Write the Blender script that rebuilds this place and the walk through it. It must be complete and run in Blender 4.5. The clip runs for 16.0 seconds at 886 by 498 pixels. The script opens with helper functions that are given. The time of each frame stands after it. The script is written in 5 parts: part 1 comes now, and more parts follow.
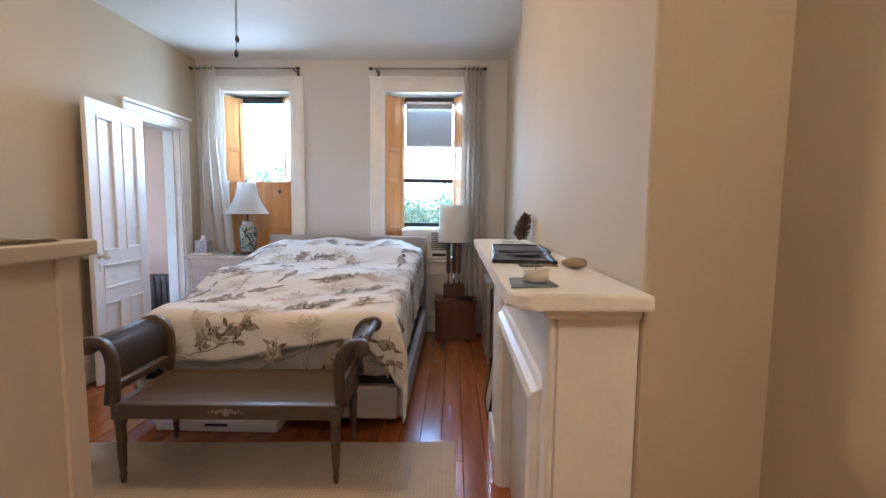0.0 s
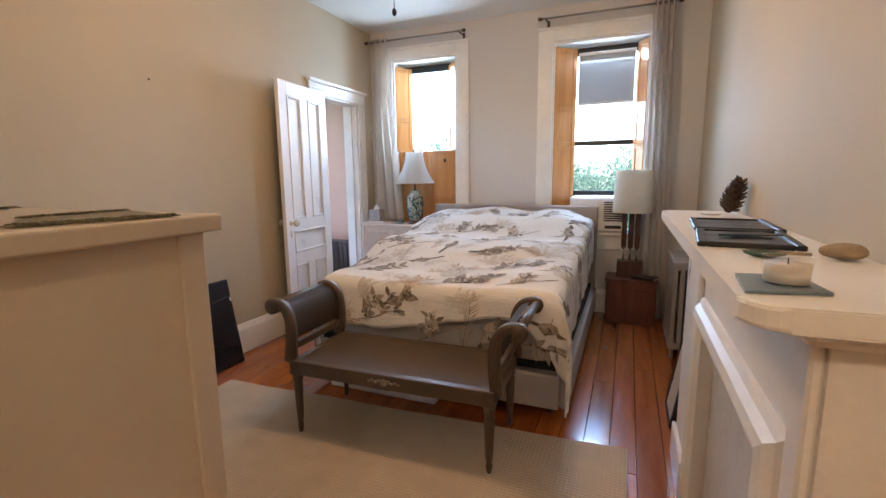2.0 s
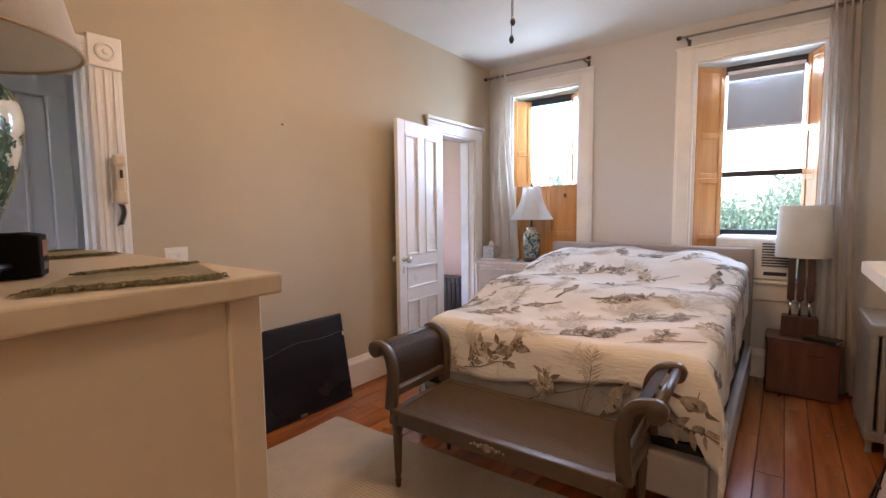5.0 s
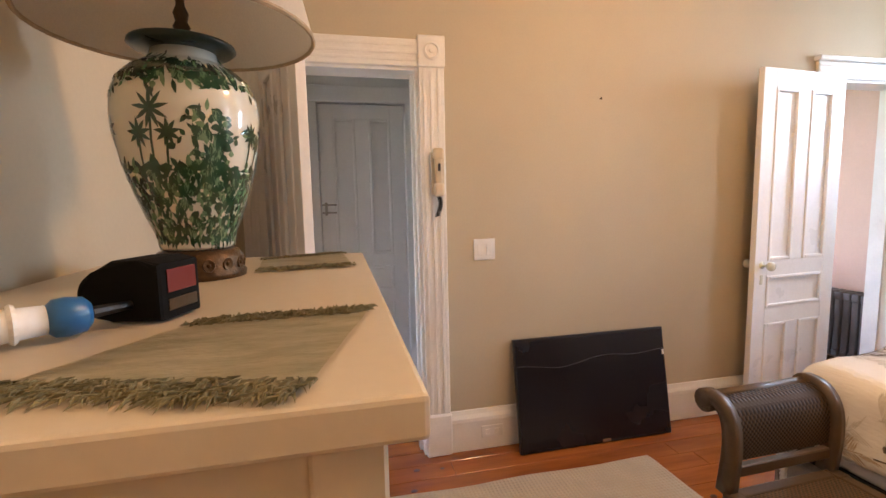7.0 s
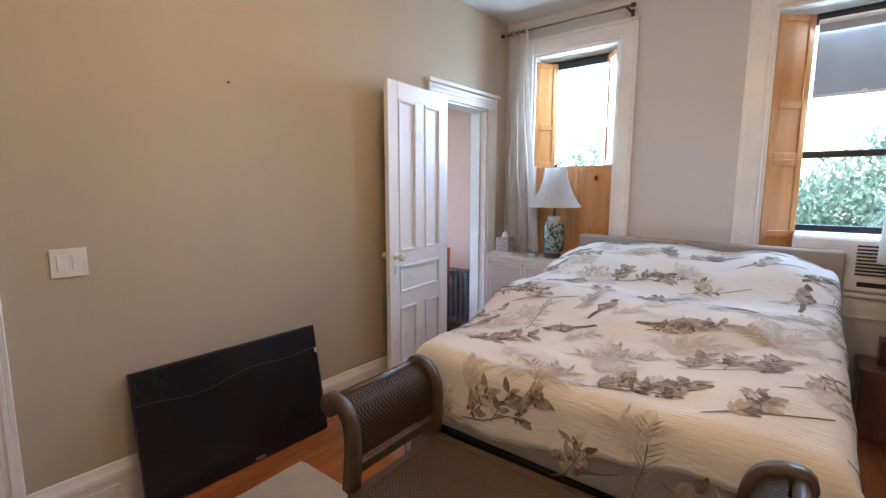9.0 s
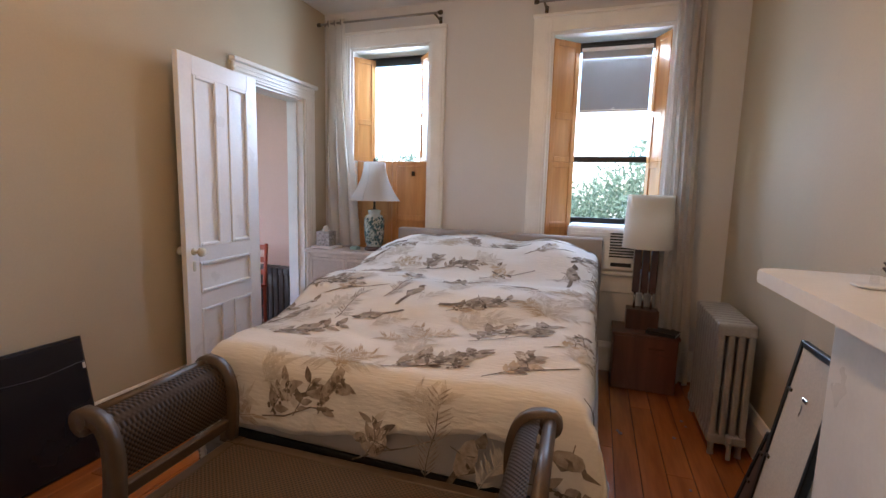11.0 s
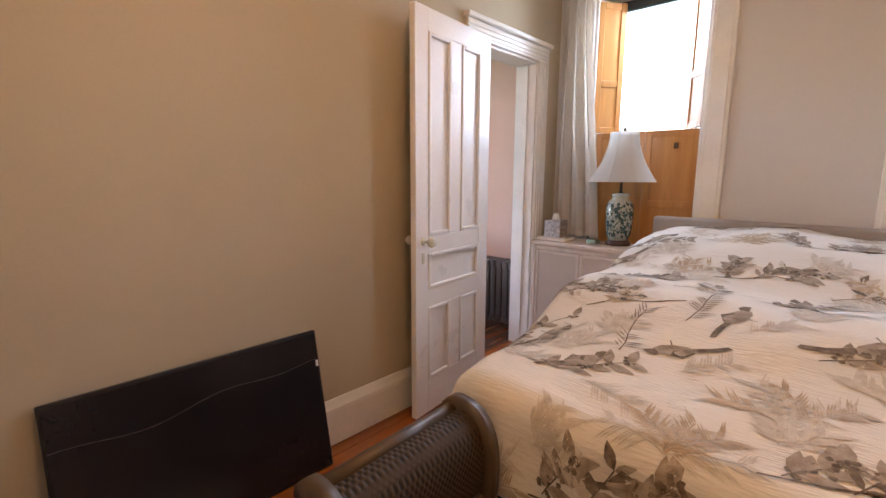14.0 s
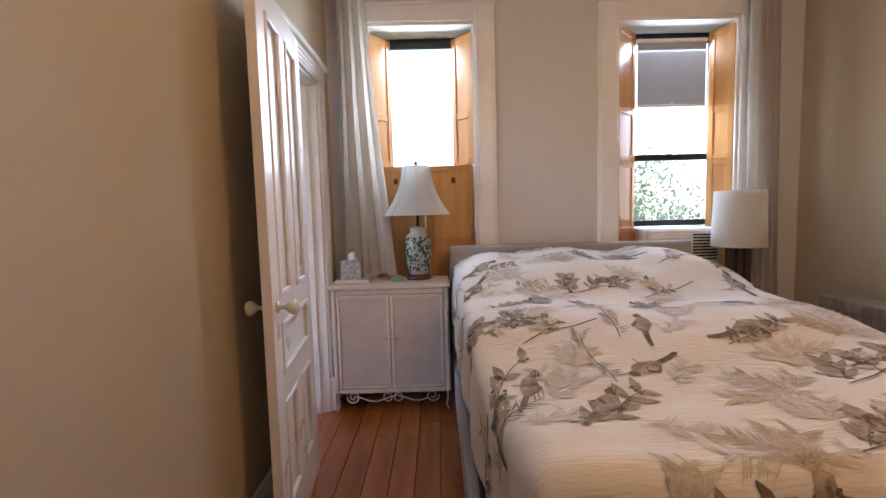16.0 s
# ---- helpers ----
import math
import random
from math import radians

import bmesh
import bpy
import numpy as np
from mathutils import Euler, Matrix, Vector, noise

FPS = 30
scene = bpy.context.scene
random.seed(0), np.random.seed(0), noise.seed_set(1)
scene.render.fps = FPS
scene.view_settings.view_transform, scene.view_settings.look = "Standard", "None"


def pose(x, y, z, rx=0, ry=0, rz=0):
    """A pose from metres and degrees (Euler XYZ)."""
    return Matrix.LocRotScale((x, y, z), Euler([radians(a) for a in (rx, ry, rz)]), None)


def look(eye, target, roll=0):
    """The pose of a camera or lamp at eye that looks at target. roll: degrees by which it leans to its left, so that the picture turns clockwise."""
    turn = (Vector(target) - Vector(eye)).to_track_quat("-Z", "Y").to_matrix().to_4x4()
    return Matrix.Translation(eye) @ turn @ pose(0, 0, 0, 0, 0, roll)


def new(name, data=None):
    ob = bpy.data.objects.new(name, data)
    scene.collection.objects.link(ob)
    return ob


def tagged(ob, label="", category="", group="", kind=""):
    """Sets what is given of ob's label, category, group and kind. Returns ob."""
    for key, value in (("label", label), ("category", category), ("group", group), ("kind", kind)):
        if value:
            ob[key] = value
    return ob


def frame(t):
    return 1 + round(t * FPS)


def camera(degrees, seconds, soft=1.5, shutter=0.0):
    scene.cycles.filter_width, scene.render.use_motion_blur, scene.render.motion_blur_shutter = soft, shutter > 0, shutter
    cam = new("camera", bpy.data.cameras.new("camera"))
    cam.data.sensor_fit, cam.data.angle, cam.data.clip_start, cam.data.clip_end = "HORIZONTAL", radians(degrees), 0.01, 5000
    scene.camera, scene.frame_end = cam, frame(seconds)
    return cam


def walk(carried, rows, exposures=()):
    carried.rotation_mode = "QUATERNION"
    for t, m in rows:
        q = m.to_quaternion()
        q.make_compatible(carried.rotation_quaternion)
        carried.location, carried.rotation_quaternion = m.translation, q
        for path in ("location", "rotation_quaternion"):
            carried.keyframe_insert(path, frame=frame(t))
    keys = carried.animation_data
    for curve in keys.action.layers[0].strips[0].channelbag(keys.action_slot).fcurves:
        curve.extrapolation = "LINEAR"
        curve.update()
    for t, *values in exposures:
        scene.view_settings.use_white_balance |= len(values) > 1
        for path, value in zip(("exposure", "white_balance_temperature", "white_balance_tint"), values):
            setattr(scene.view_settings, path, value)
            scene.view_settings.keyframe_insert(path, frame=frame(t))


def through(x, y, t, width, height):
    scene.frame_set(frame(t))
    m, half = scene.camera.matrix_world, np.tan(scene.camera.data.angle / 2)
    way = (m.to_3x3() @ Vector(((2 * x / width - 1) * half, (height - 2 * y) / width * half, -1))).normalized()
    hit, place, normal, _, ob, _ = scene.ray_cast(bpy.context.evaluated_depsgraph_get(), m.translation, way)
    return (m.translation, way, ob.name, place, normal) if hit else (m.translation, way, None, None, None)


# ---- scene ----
cam = camera(88.9, 16.0)
PATH = [
    (0, (2.847, 0.207, 1.388), (2.799, 2.199, 1.209), 0.6),
    (0.5, (2.808, 0.338, 1.391), (2.468, 2.297, 1.169), -0.1),
    (1, (2.8, 0.456, 1.373), (2.176, 2.33, 1.059), -0.1),
    (1.5, (2.814, 0.484, 1.376), (2.081, 2.316, 1.049), -0.5),
    (2, (2.812, 0.486, 1.381), (2.063, 2.313, 1.064), -0.6),
    (2.5, (2.795, 0.488, 1.398), (2.038, 2.317, 1.109), -0.4),
    (3, (2.783, 0.473, 1.444), (2.004, 2.313, 1.361), 0.4),
    (5.5, (2.722, 0.778, 1.404), (1.284, 2.142, 1.137), -0.2),
    (6, (2.701, 0.856, 1.417), (1.013, 1.876, 1.087), 0.2),
    (6.5, (2.524, 0.96, 1.421), (0.663, 1.653, 1.183), -0.4),
    (7, (2.397, 1.036, 1.436), (0.458, 1.476, 1.223), -1.2),
    (7.5, (2.401, 1.135, 1.472), (0.437, 1.433, 1.236), -1.2),
    (8, (2.35, 1.241, 1.46), (0.486, 1.921, 1.21), -0.2),
    (8.5, (2.363, 1.359, 1.466), (0.686, 2.424, 1.231), 0.6),
    (9, (2.355, 1.366, 1.467), (1.103, 2.903, 1.201), 0.1),
    (9.5, (2.465, 1.411, 1.451), (1.559, 3.17, 1.16), 1.4),
    (10, (2.499, 1.429, 1.419), (1.839, 3.295, 1.133), 0.6),
    (12.5, (2.424, 1.471, 1.412), (1.766, 3.347, 1.186), 2.6),
    (13, (2.368, 1.685, 1.419), (1.371, 3.394, 1.127), 4.1),
    (13.5, (2.18, 1.803, 1.394), (0.902, 3.304, 1.058), 3.5),
    (14, (1.833, 1.861, 1.348), (0.505, 3.321, 1.026), 0.3),
    (14.5, (1.564, 1.994, 1.32), (0.322, 3.517, 0.946), 2.0),
    (15, (1.265, 2.105, 1.333), (0.343, 3.86, 1.068), 2.2),
    (15.5, (1.034, 1.939, 1.338), (0.507, 3.862, 1.19), 1.5),
    (16, (0.758, 1.918, 1.334), (0.776, 3.911, 1.166), -1.5),
]
# the phone's automatic exposure and white balance: seconds, stops, kelvin, tint
EXPOSURES = [(0.0, 3.57, 4960, 7), (1.5, 3.51, 5310, 10), (3.0, 3.51, 5410, 11), (5.5, 3.49, 5760, 17), (7.0, 3.97, 6060, 15), (8.0, 3.99, 5710, 13), (8.5, 3.61, 5460, 12),
             (9.0, 3.41, 5210, 10), (10.0, 3.17, 5360, 12), (12.5, 3.0, 6060, 19), (14.0, 3.3, 6360, 20), (15.0, 3.37, 6110, 16), (15.5, 3.25, 6010, 16), (16.0, 3.07, 6160, 19)]
walk(cam, [(t, look(eye, target, roll)) for t, eye, target, roll in PATH], EXPOSURES)

# ---- world and light ----
world = bpy.data.worlds.new("sky")
scene.world = world
world.use_nodes = True
wn = world.node_tree.nodes
sky = wn.new("ShaderNodeTexSky")
sky.sky_type = "NISHITA"
sky.sun_disc = False
sky.sun_elevation, sky.sun_rotation = radians(52), radians(205)
wn["Background"].inputs["Strength"].default_value = 0.15
world.node_tree.links.new(sky.outputs["Color"], wn["Background"].inputs["Color"])

sun = new("sun", bpy.data.lights.new("sun", "SUN"))
sun.data.energy, sun.data.angle, sun.data.color = 3.0, radians(0.6), (1.0, 0.95, 0.88)
sun.matrix_world = look((2.2, -6.0, 12.0), (1.0, 4.0, 0.0))

fan_bulb = new("fan_bulb", bpy.data.lights.new("fan_bulb", "POINT"))
fan_bulb.data.energy, fan_bulb.data.color, fan_bulb.data.shadow_soft_size = 3.2, (1.0, 0.43, 0.075), 0.07
fan_bulb.location = (1.80, 2.44, 2.59)

# skylight coming in at the two upper sashes
for wx, wide, energy in ((0.665, 0.44, 3.0), (2.55, 0.52, 3.7)):
    skylight = new("window_daylight", bpy.data.lights.new("window_daylight", "AREA"))
    skylight.data.shape, skylight.data.size, skylight.data.size_y = "RECTANGLE", wide, 0.90
    skylight.data.energy, skylight.data.color = energy, (0.75, 0.89, 1.0)
    skylight.matrix_world = look((wx, 5.56, 2.16), (wx, 4.56, 1.70))

# unseen lamp added to supply the warm light from behind, in the vestibule
added_bulb = new("added_ceiling_bulb", bpy.data.lights.new("added_ceiling_bulb", "POINT"))
added_bulb.data.energy, added_bulb.data.color, added_bulb.data.shadow_soft_size = 3.4, (1.0, 0.60, 0.30), 0.06
added_bulb.location = (2.95, -1.0, 2.80)


# ---- mesh helpers ----
BASE = {}


def thing(name, base, label, category, group="", kind=""):
    ob = new(name)
    ob.empty_display_size = 0.05
    ob.location = base
    BASE[ob] = Vector(base)
    return tagged(ob, label, category, group, kind)


def part(name, bm, material, parent=None, label="", smooth=False, kind=""):
    me = bpy.data.meshes.new(name)
    off = BASE.get(parent, Vector((0, 0, 0)))
    bmesh.ops.recalc_face_normals(bm, faces=bm.faces[:])
    if off.length:
        bmesh.ops.translate(bm, verts=bm.verts[:], vec=-off)
    if smooth:
        for f in bm.faces:
            f.smooth = True
    bm.to_mesh(me)
    bm.free()
    me.materials.append(material)
    ob = new(name, me)
    BASE[ob] = off
    if parent:
        ob.parent = parent
    return tagged(ob, label, "", "", kind)


def solid(name, bm, material, label, category, group="", kind="", smooth=False):
    """A thing that is a single mesh."""
    return tagged(part(name, bm, material, None, label, smooth), label, category, group, kind)


def box(x0, x1, y0, y1, z0, z1, bevel=0.0, segs=1, bm=None):
    out = bm or bmesh.new()
    vs = [out.verts.new((x, y, z)) for z in (z0, z1) for y in (y0, y1) for x in (x0, x1)]
    fs = [out.faces.new([vs[i] for i in q]) for q in ((0, 2, 3, 1), (4, 5, 7, 6), (0, 1, 5, 4), (2, 6, 7, 3), (0, 4, 6, 2), (1, 3, 7, 5))]
    if bevel:
        es = {e for f in fs for e in f.edges}
        bmesh.ops.bevel(out, geom=list(es), offset=bevel, segments=segs, affect="EDGES", profile=0.5)
    return out


def moved(bm, m):
    bmesh.ops.transform(bm, matrix=m, verts=bm.verts[:])
    return bm


def joined(*bms):
    out = bmesh.new()
    for b in bms:
        me = bpy.data.meshes.new("tmp")
        b.to_mesh(me)
        b.free()
        out.from_mesh(me)
        bpy.data.meshes.remove(me)
    return out


def thick(bm, t):
    """Give an open sheet a thickness by copying it along its vertex normals."""
    bm.normal_update()
    vs, fs = bm.verts[:], bm.faces[:]
    rim = [e for e in bm.edges if len(e.link_faces) == 1]
    low = {v: bm.verts.new(v.co - v.normal * t) for v in vs}
    for f in fs:
        bm.faces.new([low[v] for v in reversed(f.verts)])
    for e in rim:
        a, b = e.verts
        bm.faces.new((a, b, low[b], low[a]))
    return bm


def lathe(profile, segs=32, centre=(0, 0, 0), cap=True):
    """A turned body from (radius, height) pairs."""
    bm = bmesh.new()
    cx, cy, cz = centre
    rings = []
    for r, z in profile:
        rings.append([bm.verts.new((cx + r * math.cos(2 * math.pi * i / segs), cy + r * math.sin(2 * math.pi * i / segs), cz + z)) for i in range(segs)])
    for a, b in zip(rings, rings[1:]):
        for i in range(segs):
            bm.faces.new((a[i], a[(i + 1) % segs], b[(i + 1) % segs], b[i]))
    if cap:
        bm.faces.new(list(reversed(rings[0])))
        bm.faces.new(rings[-1])
    return bm


def tube(points, radius, segs=8, closed=False):
    """A round rod along points; radius may be a list."""
    bm = bmesh.new()
    pts = [Vector(p) for p in points]
    rings = []
    n = len(pts)
    side = None
    for i, p in enumerate(pts):
        a = pts[(i - 1) % n] if closed or i else p
        b = pts[(i + 1) % n] if closed or i < n - 1 else p
        d = (b - a).normalized()
        if side is None:
            side = d.orthogonal().normalized()
        side = (side - d * side.dot(d)).normalized()
        other = d.cross(side)
        r = radius[i] if isinstance(radius, (list, tuple)) else radius
        rings.append([bm.verts.new(p + side * (r * math.cos(2 * math.pi * k / segs)) + other * (r * math.sin(2 * math.pi * k / segs))) for k in range(segs)])
    pairs = list(zip(rings, rings[1:])) + ([(rings[-1], rings[0])] if closed else [])
    for a, b in pairs:
        for k in range(segs):
            bm.faces.new((a[k], a[(k + 1) % segs], b[(k + 1) % segs], b[k]))
    if not closed:
        bm.faces.new(list(reversed(rings[0])))
        bm.faces.new(rings[-1])
    return bm


def prism(poly, axis, a, b, bevel=0.0):
    """A flat outline pushed from a to b along an axis; poly holds the two other coordinates in order."""
    bm = bmesh.new()
    def at(p, v):
        return {"x": (v, p[0], p[1]), "y": (p[0], v, p[1]), "z": (p[0], p[1], v)}[axis]
    lo = [bm.verts.new(at(p, a)) for p in poly]
    hi = [bm.verts.new(at(p, b)) for p in poly]
    n = len(poly)
    caps = [bm.faces.new(lo), bm.faces.new(hi)]
    for i in range(n):
        bm.faces.new((lo[i], lo[(i + 1) % n], hi[(i + 1) % n], hi[i]))
    if bevel:
        es = {e for f in caps for e in f.edges}
        bmesh.ops.bevel(bm, geom=list(es), offset=bevel, segments=2, affect="EDGES", profile=0.5)
    return bm


def frame_bars(u0, u1, v0, v1, w, build):
    """Four bars round an opening; build(u0, u1, v0, v1) makes one."""
    return [build(u0, u0 + w, v0, v1), build(u1 - w, u1, v0, v1), build(u0 + w, u1 - w, v0, v0 + w), build(u0 + w, u1 - w, v1 - w, v1)]


# ---- materials ----
def mat(name, colour, rough=0.6, metal=0.0, second=None, scale=6.0, fine=120.0, bump=0.05, stretch=(1, 1, 1), amount=1.0, spread=0.0, coat=0.0, detail=6.0):
    """A surface with a broad tint change, a fine grain and a fine relief."""
    m = bpy.data.materials.new(name)
    m.use_nodes = True
    nt = m.node_tree
    n, l = nt.nodes, nt.links
    b = n["Principled BSDF"]
    tc = n.new("ShaderNodeTexCoord")
    mp = n.new("ShaderNodeMapping")
    mp.inputs["Scale"].default_value = stretch
    l.new(tc.outputs["Object"], mp.inputs["Vector"])
    n1, n2 = n.new("ShaderNodeTexNoise"), n.new("ShaderNodeTexNoise")
    n1.inputs["Scale"].default_value, n1.inputs["Detail"].default_value = scale, detail
    n2.inputs["Scale"].default_value, n2.inputs["Detail"].default_value = fine, 4.0
    l.new(mp.outputs["Vector"], n1.inputs["Vector"])
    l.new(mp.outputs["Vector"], n2.inputs["Vector"])
    second = second or tuple(c * 0.86 for c in colour)
    ramp = n.new("ShaderNodeValToRGB")
    ramp.color_ramp.elements[0].position, ramp.color_ramp.elements[1].position = 0.32, 0.68
    ramp.color_ramp.elements[0].color = (*second, 1)
    ramp.color_ramp.elements[1].color = (*colour, 1)
    l.new(n1.outputs["Fac"], ramp.inputs["Fac"])
    mix = n.new("ShaderNodeMix")
    mix.data_type, mix.blend_type = "RGBA", "MULTIPLY"
    mix.inputs["Factor"].default_value = 0.35 * amount
    l.new(ramp.outputs["Color"], mix.inputs["A"])
    r2 = n.new("ShaderNodeValToRGB")
    r2.color_ramp.elements[0].color, r2.color_ramp.elements[1].color = (0.62, 0.62, 0.62, 1), (1, 1, 1, 1)
    r2.color_ramp.elements[0].position, r2.color_ramp.elements[1].position = 0.3, 0.7
    l.new(n2.outputs["Fac"], r2.inputs["Fac"])
    l.new(r2.outputs["Color"], mix.inputs["B"])
    last = mix.outputs["Result"]
    if spread:
        info = n.new("ShaderNodeObjectInfo")
        hsv = n.new("ShaderNodeHueSaturation")
        rng = n.new("ShaderNodeMapRange")
        rng.inputs["To Min"].default_value, rng.inputs["To Max"].default_value = 1 - spread, 1 + spread
        l.new(info.outputs["Random"], rng.inputs["Value"])
        l.new(rng.outputs["Result"], hsv.inputs["Value"])
        l.new(last, hsv.inputs["Color"])
        last = hsv.outputs["Color"]
    l.new(last, b.inputs["Base Color"])
    rr = n.new("ShaderNodeMapRange")
    rr.inputs["To Min"].default_value, rr.inputs["To Max"].default_value = max(0.03, rough - 0.1), min(1, rough + 0.1)
    l.new(n1.outputs["Fac"], rr.inputs["Value"])
    l.new(rr.outputs["Result"], b.inputs["Roughness"])
    b.inputs["Metallic"].default_value = metal
    b.inputs["Coat Weight"].default_value = coat
    b.inputs["Coat Roughness"].default_value = 0.06
    if bump:
        bp = n.new("ShaderNodeBump")
        bp.inputs["Strength"].default_value, bp.inputs["Distance"].default_value = bump, 0.004
        l.new(n2.outputs["Fac"], bp.inputs["Height"])
        l.new(bp.outputs["Normal"], b.inputs["Normal"])
    return m


def pane_mat(name):
    """Thin window glass: clear, with a faint gloss."""
    m = bpy.data.materials.new(name)
    m.use_nodes = True
    n, l = m.node_tree.nodes, m.node_tree.links
    n.remove(n["Principled BSDF"])
    t, g, mx = n.new("ShaderNodeBsdfTransparent"), n.new("ShaderNodeBsdfGlossy"), n.new("ShaderNodeMixShader")
    g.inputs["Roughness"].default_value = 0.02
    mx.inputs["Fac"].default_value = 0.06
    l.new(t.outputs["BSDF"], mx.inputs[1])
    l.new(g.outputs["BSDF"], mx.inputs[2])
    l.new(mx.outputs["Shader"], n["Material Output"].inputs["Surface"])
    return m


def cloth_mat(name, colour, through=0.35, second=None, scale=3.0, fine=260.0):
    """Thin cloth or paper that lets some light through."""
    m = mat(name, colour, 0.9, 0, second, scale, fine, 0.15)
    n, l = m.node_tree.nodes, m.node_tree.links
    b = n["Principled BSDF"]
    t, mx = n.new("ShaderNodeBsdfTranslucent"), n.new("ShaderNodeMixShader")
    t.inputs["Color"].default_value = (*colour, 1)
    mx.inputs["Fac"].default_value = through
    l.new(b.outputs["BSDF"], mx.inputs[1])
    l.new(t.outputs["BSDF"], mx.inputs[2])
    l.new(mx.outputs["Shader"], n["Material Output"].inputs["Surface"])
    return m


def cane_mat(name, colour, gap, pitch=60.0, diamond=False):
    """Woven cane: crossing strands with small dark holes."""
    m = mat(name, colour, 0.55, 0, None, 8, 200, 0.1)
    n, l = m.node_tree.nodes, m.node_tree.links
    b = n["Principled BSDF"]
    tc = n.new("ShaderNodeTexCoord")
    sep = n.new("ShaderNodeSeparateXYZ")
    l.new(tc.outputs["Object"], sep.inputs["Vector"])
    def wave(axis_out):
        mu, si = n.new("ShaderNodeMath"), n.new("ShaderNodeMath")
        mu.operation, si.operation = "MULTIPLY", "SINE"
        mu.inputs[1].default_value = pitch * 6.283
        l.new(axis_out, mu.inputs[0])
        l.new(mu.outputs[0], si.inputs[0])
        return si.outputs[0]
    add1 = n.new("ShaderNodeMath")
    add1.operation = "ADD"
    l.new(sep.outputs["X"], add1.inputs[0])
    l.new(sep.outputs["Z"], add1.inputs[1])
    if diamond:
        sub, plus = n.new("ShaderNodeMath"), n.new("ShaderNodeMath")
        sub.operation, plus.operation = "SUBTRACT", "ADD"
        for node in (sub, plus):
            l.new(sep.outputs["X"], node.inputs[0])
            l.new(sep.outputs["Y"], node.inputs[1])
        wa, wb = wave(plus.outputs[0]), wave(sub.outputs[0])
        b.inputs["Specular IOR Level"].default_value = 0.1
    else:
        wa, wb = wave(add1.outputs[0]), wave(sep.outputs["Y"])
    mul = n.new("ShaderNodeMath")
    mul.operation = "MULTIPLY"
    l.new(wa, mul.inputs[0])
    l.new(wb, mul.inputs[1])
    gt = n.new("ShaderNodeMath")
    gt.operation = "GREATER_THAN"
    gt.inputs[1].default_value = 0.32
    l.new(mul.outputs[0], gt.inputs[0])
    mix = n.new("ShaderNodeMix")
    mix.data_type = "RGBA"
    mix.inputs["B"].default_value = (*gap, 1)
    old = b.inputs["Base Color"].links[0].from_socket
    l.new(old, mix.inputs["A"])
    l.new(gt.outputs[0], mix.inputs["Factor"])
    l.new(mix.outputs["Result"], b.inputs["Base Color"])
    bp = n.new("ShaderNodeBump")
    bp.inputs["Strength"].default_value, bp.inputs["Distance"].default_value = 0.5, 0.003
    bp.invert = True
    l.new(mul.outputs[0], bp.inputs["Height"])
    l.new(bp.outputs["Normal"], b.inputs["Normal"])
    return m


def wood_mat(name, light, dark, rough, along="y", coat=0.0, spread=0.0, scale=3.0):
    st = {"x": (0.12, 1, 1), "y": (1, 0.1, 1), "z": (1, 1, 0.1)}[along]
    m = mat(name, light, rough, 0, dark, scale * 4, 60, 0.06, st, 1.0, spread, coat, 8.0)
    return m


WALL = mat("warm_white_wall_paint", (0.535, 0.468, 0.345), 0.72, 0, (0.50, 0.435, 0.318), 2.0, 90, 0.06, amount=0.25)
# paler, greyer base colour than WALL, for the north wall only
WALLN = mat("pale_grey_white_wall", (0.64, 0.625, 0.615), 0.7, 0, (0.64, 0.63, 0.62), 2.0, 90, 0.06, amount=0.25)
CEIL = mat("white_ceiling_paint", (0.78, 0.77, 0.74), 0.7, 0, (0.74, 0.73, 0.70), 1.5, 60, 0.08, amount=0.25)
TRIM = mat("white_gloss_trim_paint", (0.88, 0.87, 0.84), 0.32, 0, (0.80, 0.79, 0.76), 5, 70, 0.05, amount=0.3)
DOORP = mat("white_gloss_door_paint", (0.88, 0.88, 0.89), 0.3, 0, (0.84, 0.84, 0.85), 4, 50, 0.06, amount=0.3)
PINK = mat("pale_pink_plaster", (0.76, 0.54, 0.44), 0.7, 0, (0.72, 0.50, 0.40), 2, 80, 0.08, amount=0.3)
HALLP = mat("cool_white_hall_paint", (0.70, 0.71, 0.72), 0.5, 0, (0.64, 0.65, 0.66), 3, 60, 0.08, amount=0.3)
# blue-grey colour of the hall partition's panels
HALLBLUE = mat("blue_grey_hall_panel", (0.36, 0.47, 0.55), 0.5, 0, (0.30, 0.42, 0.50), 3, 60, 0.08, amount=0.3)
PLANK = wood_mat("varnished_pine_plank", (0.47, 0.145, 0.027), (0.28, 0.072, 0.013), 0.20, "y", 0.40, 0.16)
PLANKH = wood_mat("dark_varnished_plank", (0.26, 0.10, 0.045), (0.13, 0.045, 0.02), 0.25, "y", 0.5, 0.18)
GAPM = mat("dark_floor_gap", (0.03, 0.018, 0.01), 0.9)
KNOT = mat("dark_knot", (0.09, 0.03, 0.012), 0.3, 0, None, 30, 200)
SHUT = wood_mat("orange_pine_shutter", (0.66, 0.34, 0.11), (0.52, 0.23, 0.06), 0.35, "z", 0.3, 0.08)
BLACKP = mat("black_sash_paint", (0.012, 0.013, 0.014), 0.35)
GLASS = pane_mat("window_pane")
BLIND = cloth_mat("grey_roller_blind", (0.46, 0.47, 0.48), 0.16)
CURTAIN = cloth_mat("cream_linen_curtain", (0.88, 0.83, 0.76), 0.05)
STEEL = mat("brushed_steel_rod", (0.32, 0.30, 0.28), 0.35, 0.9)
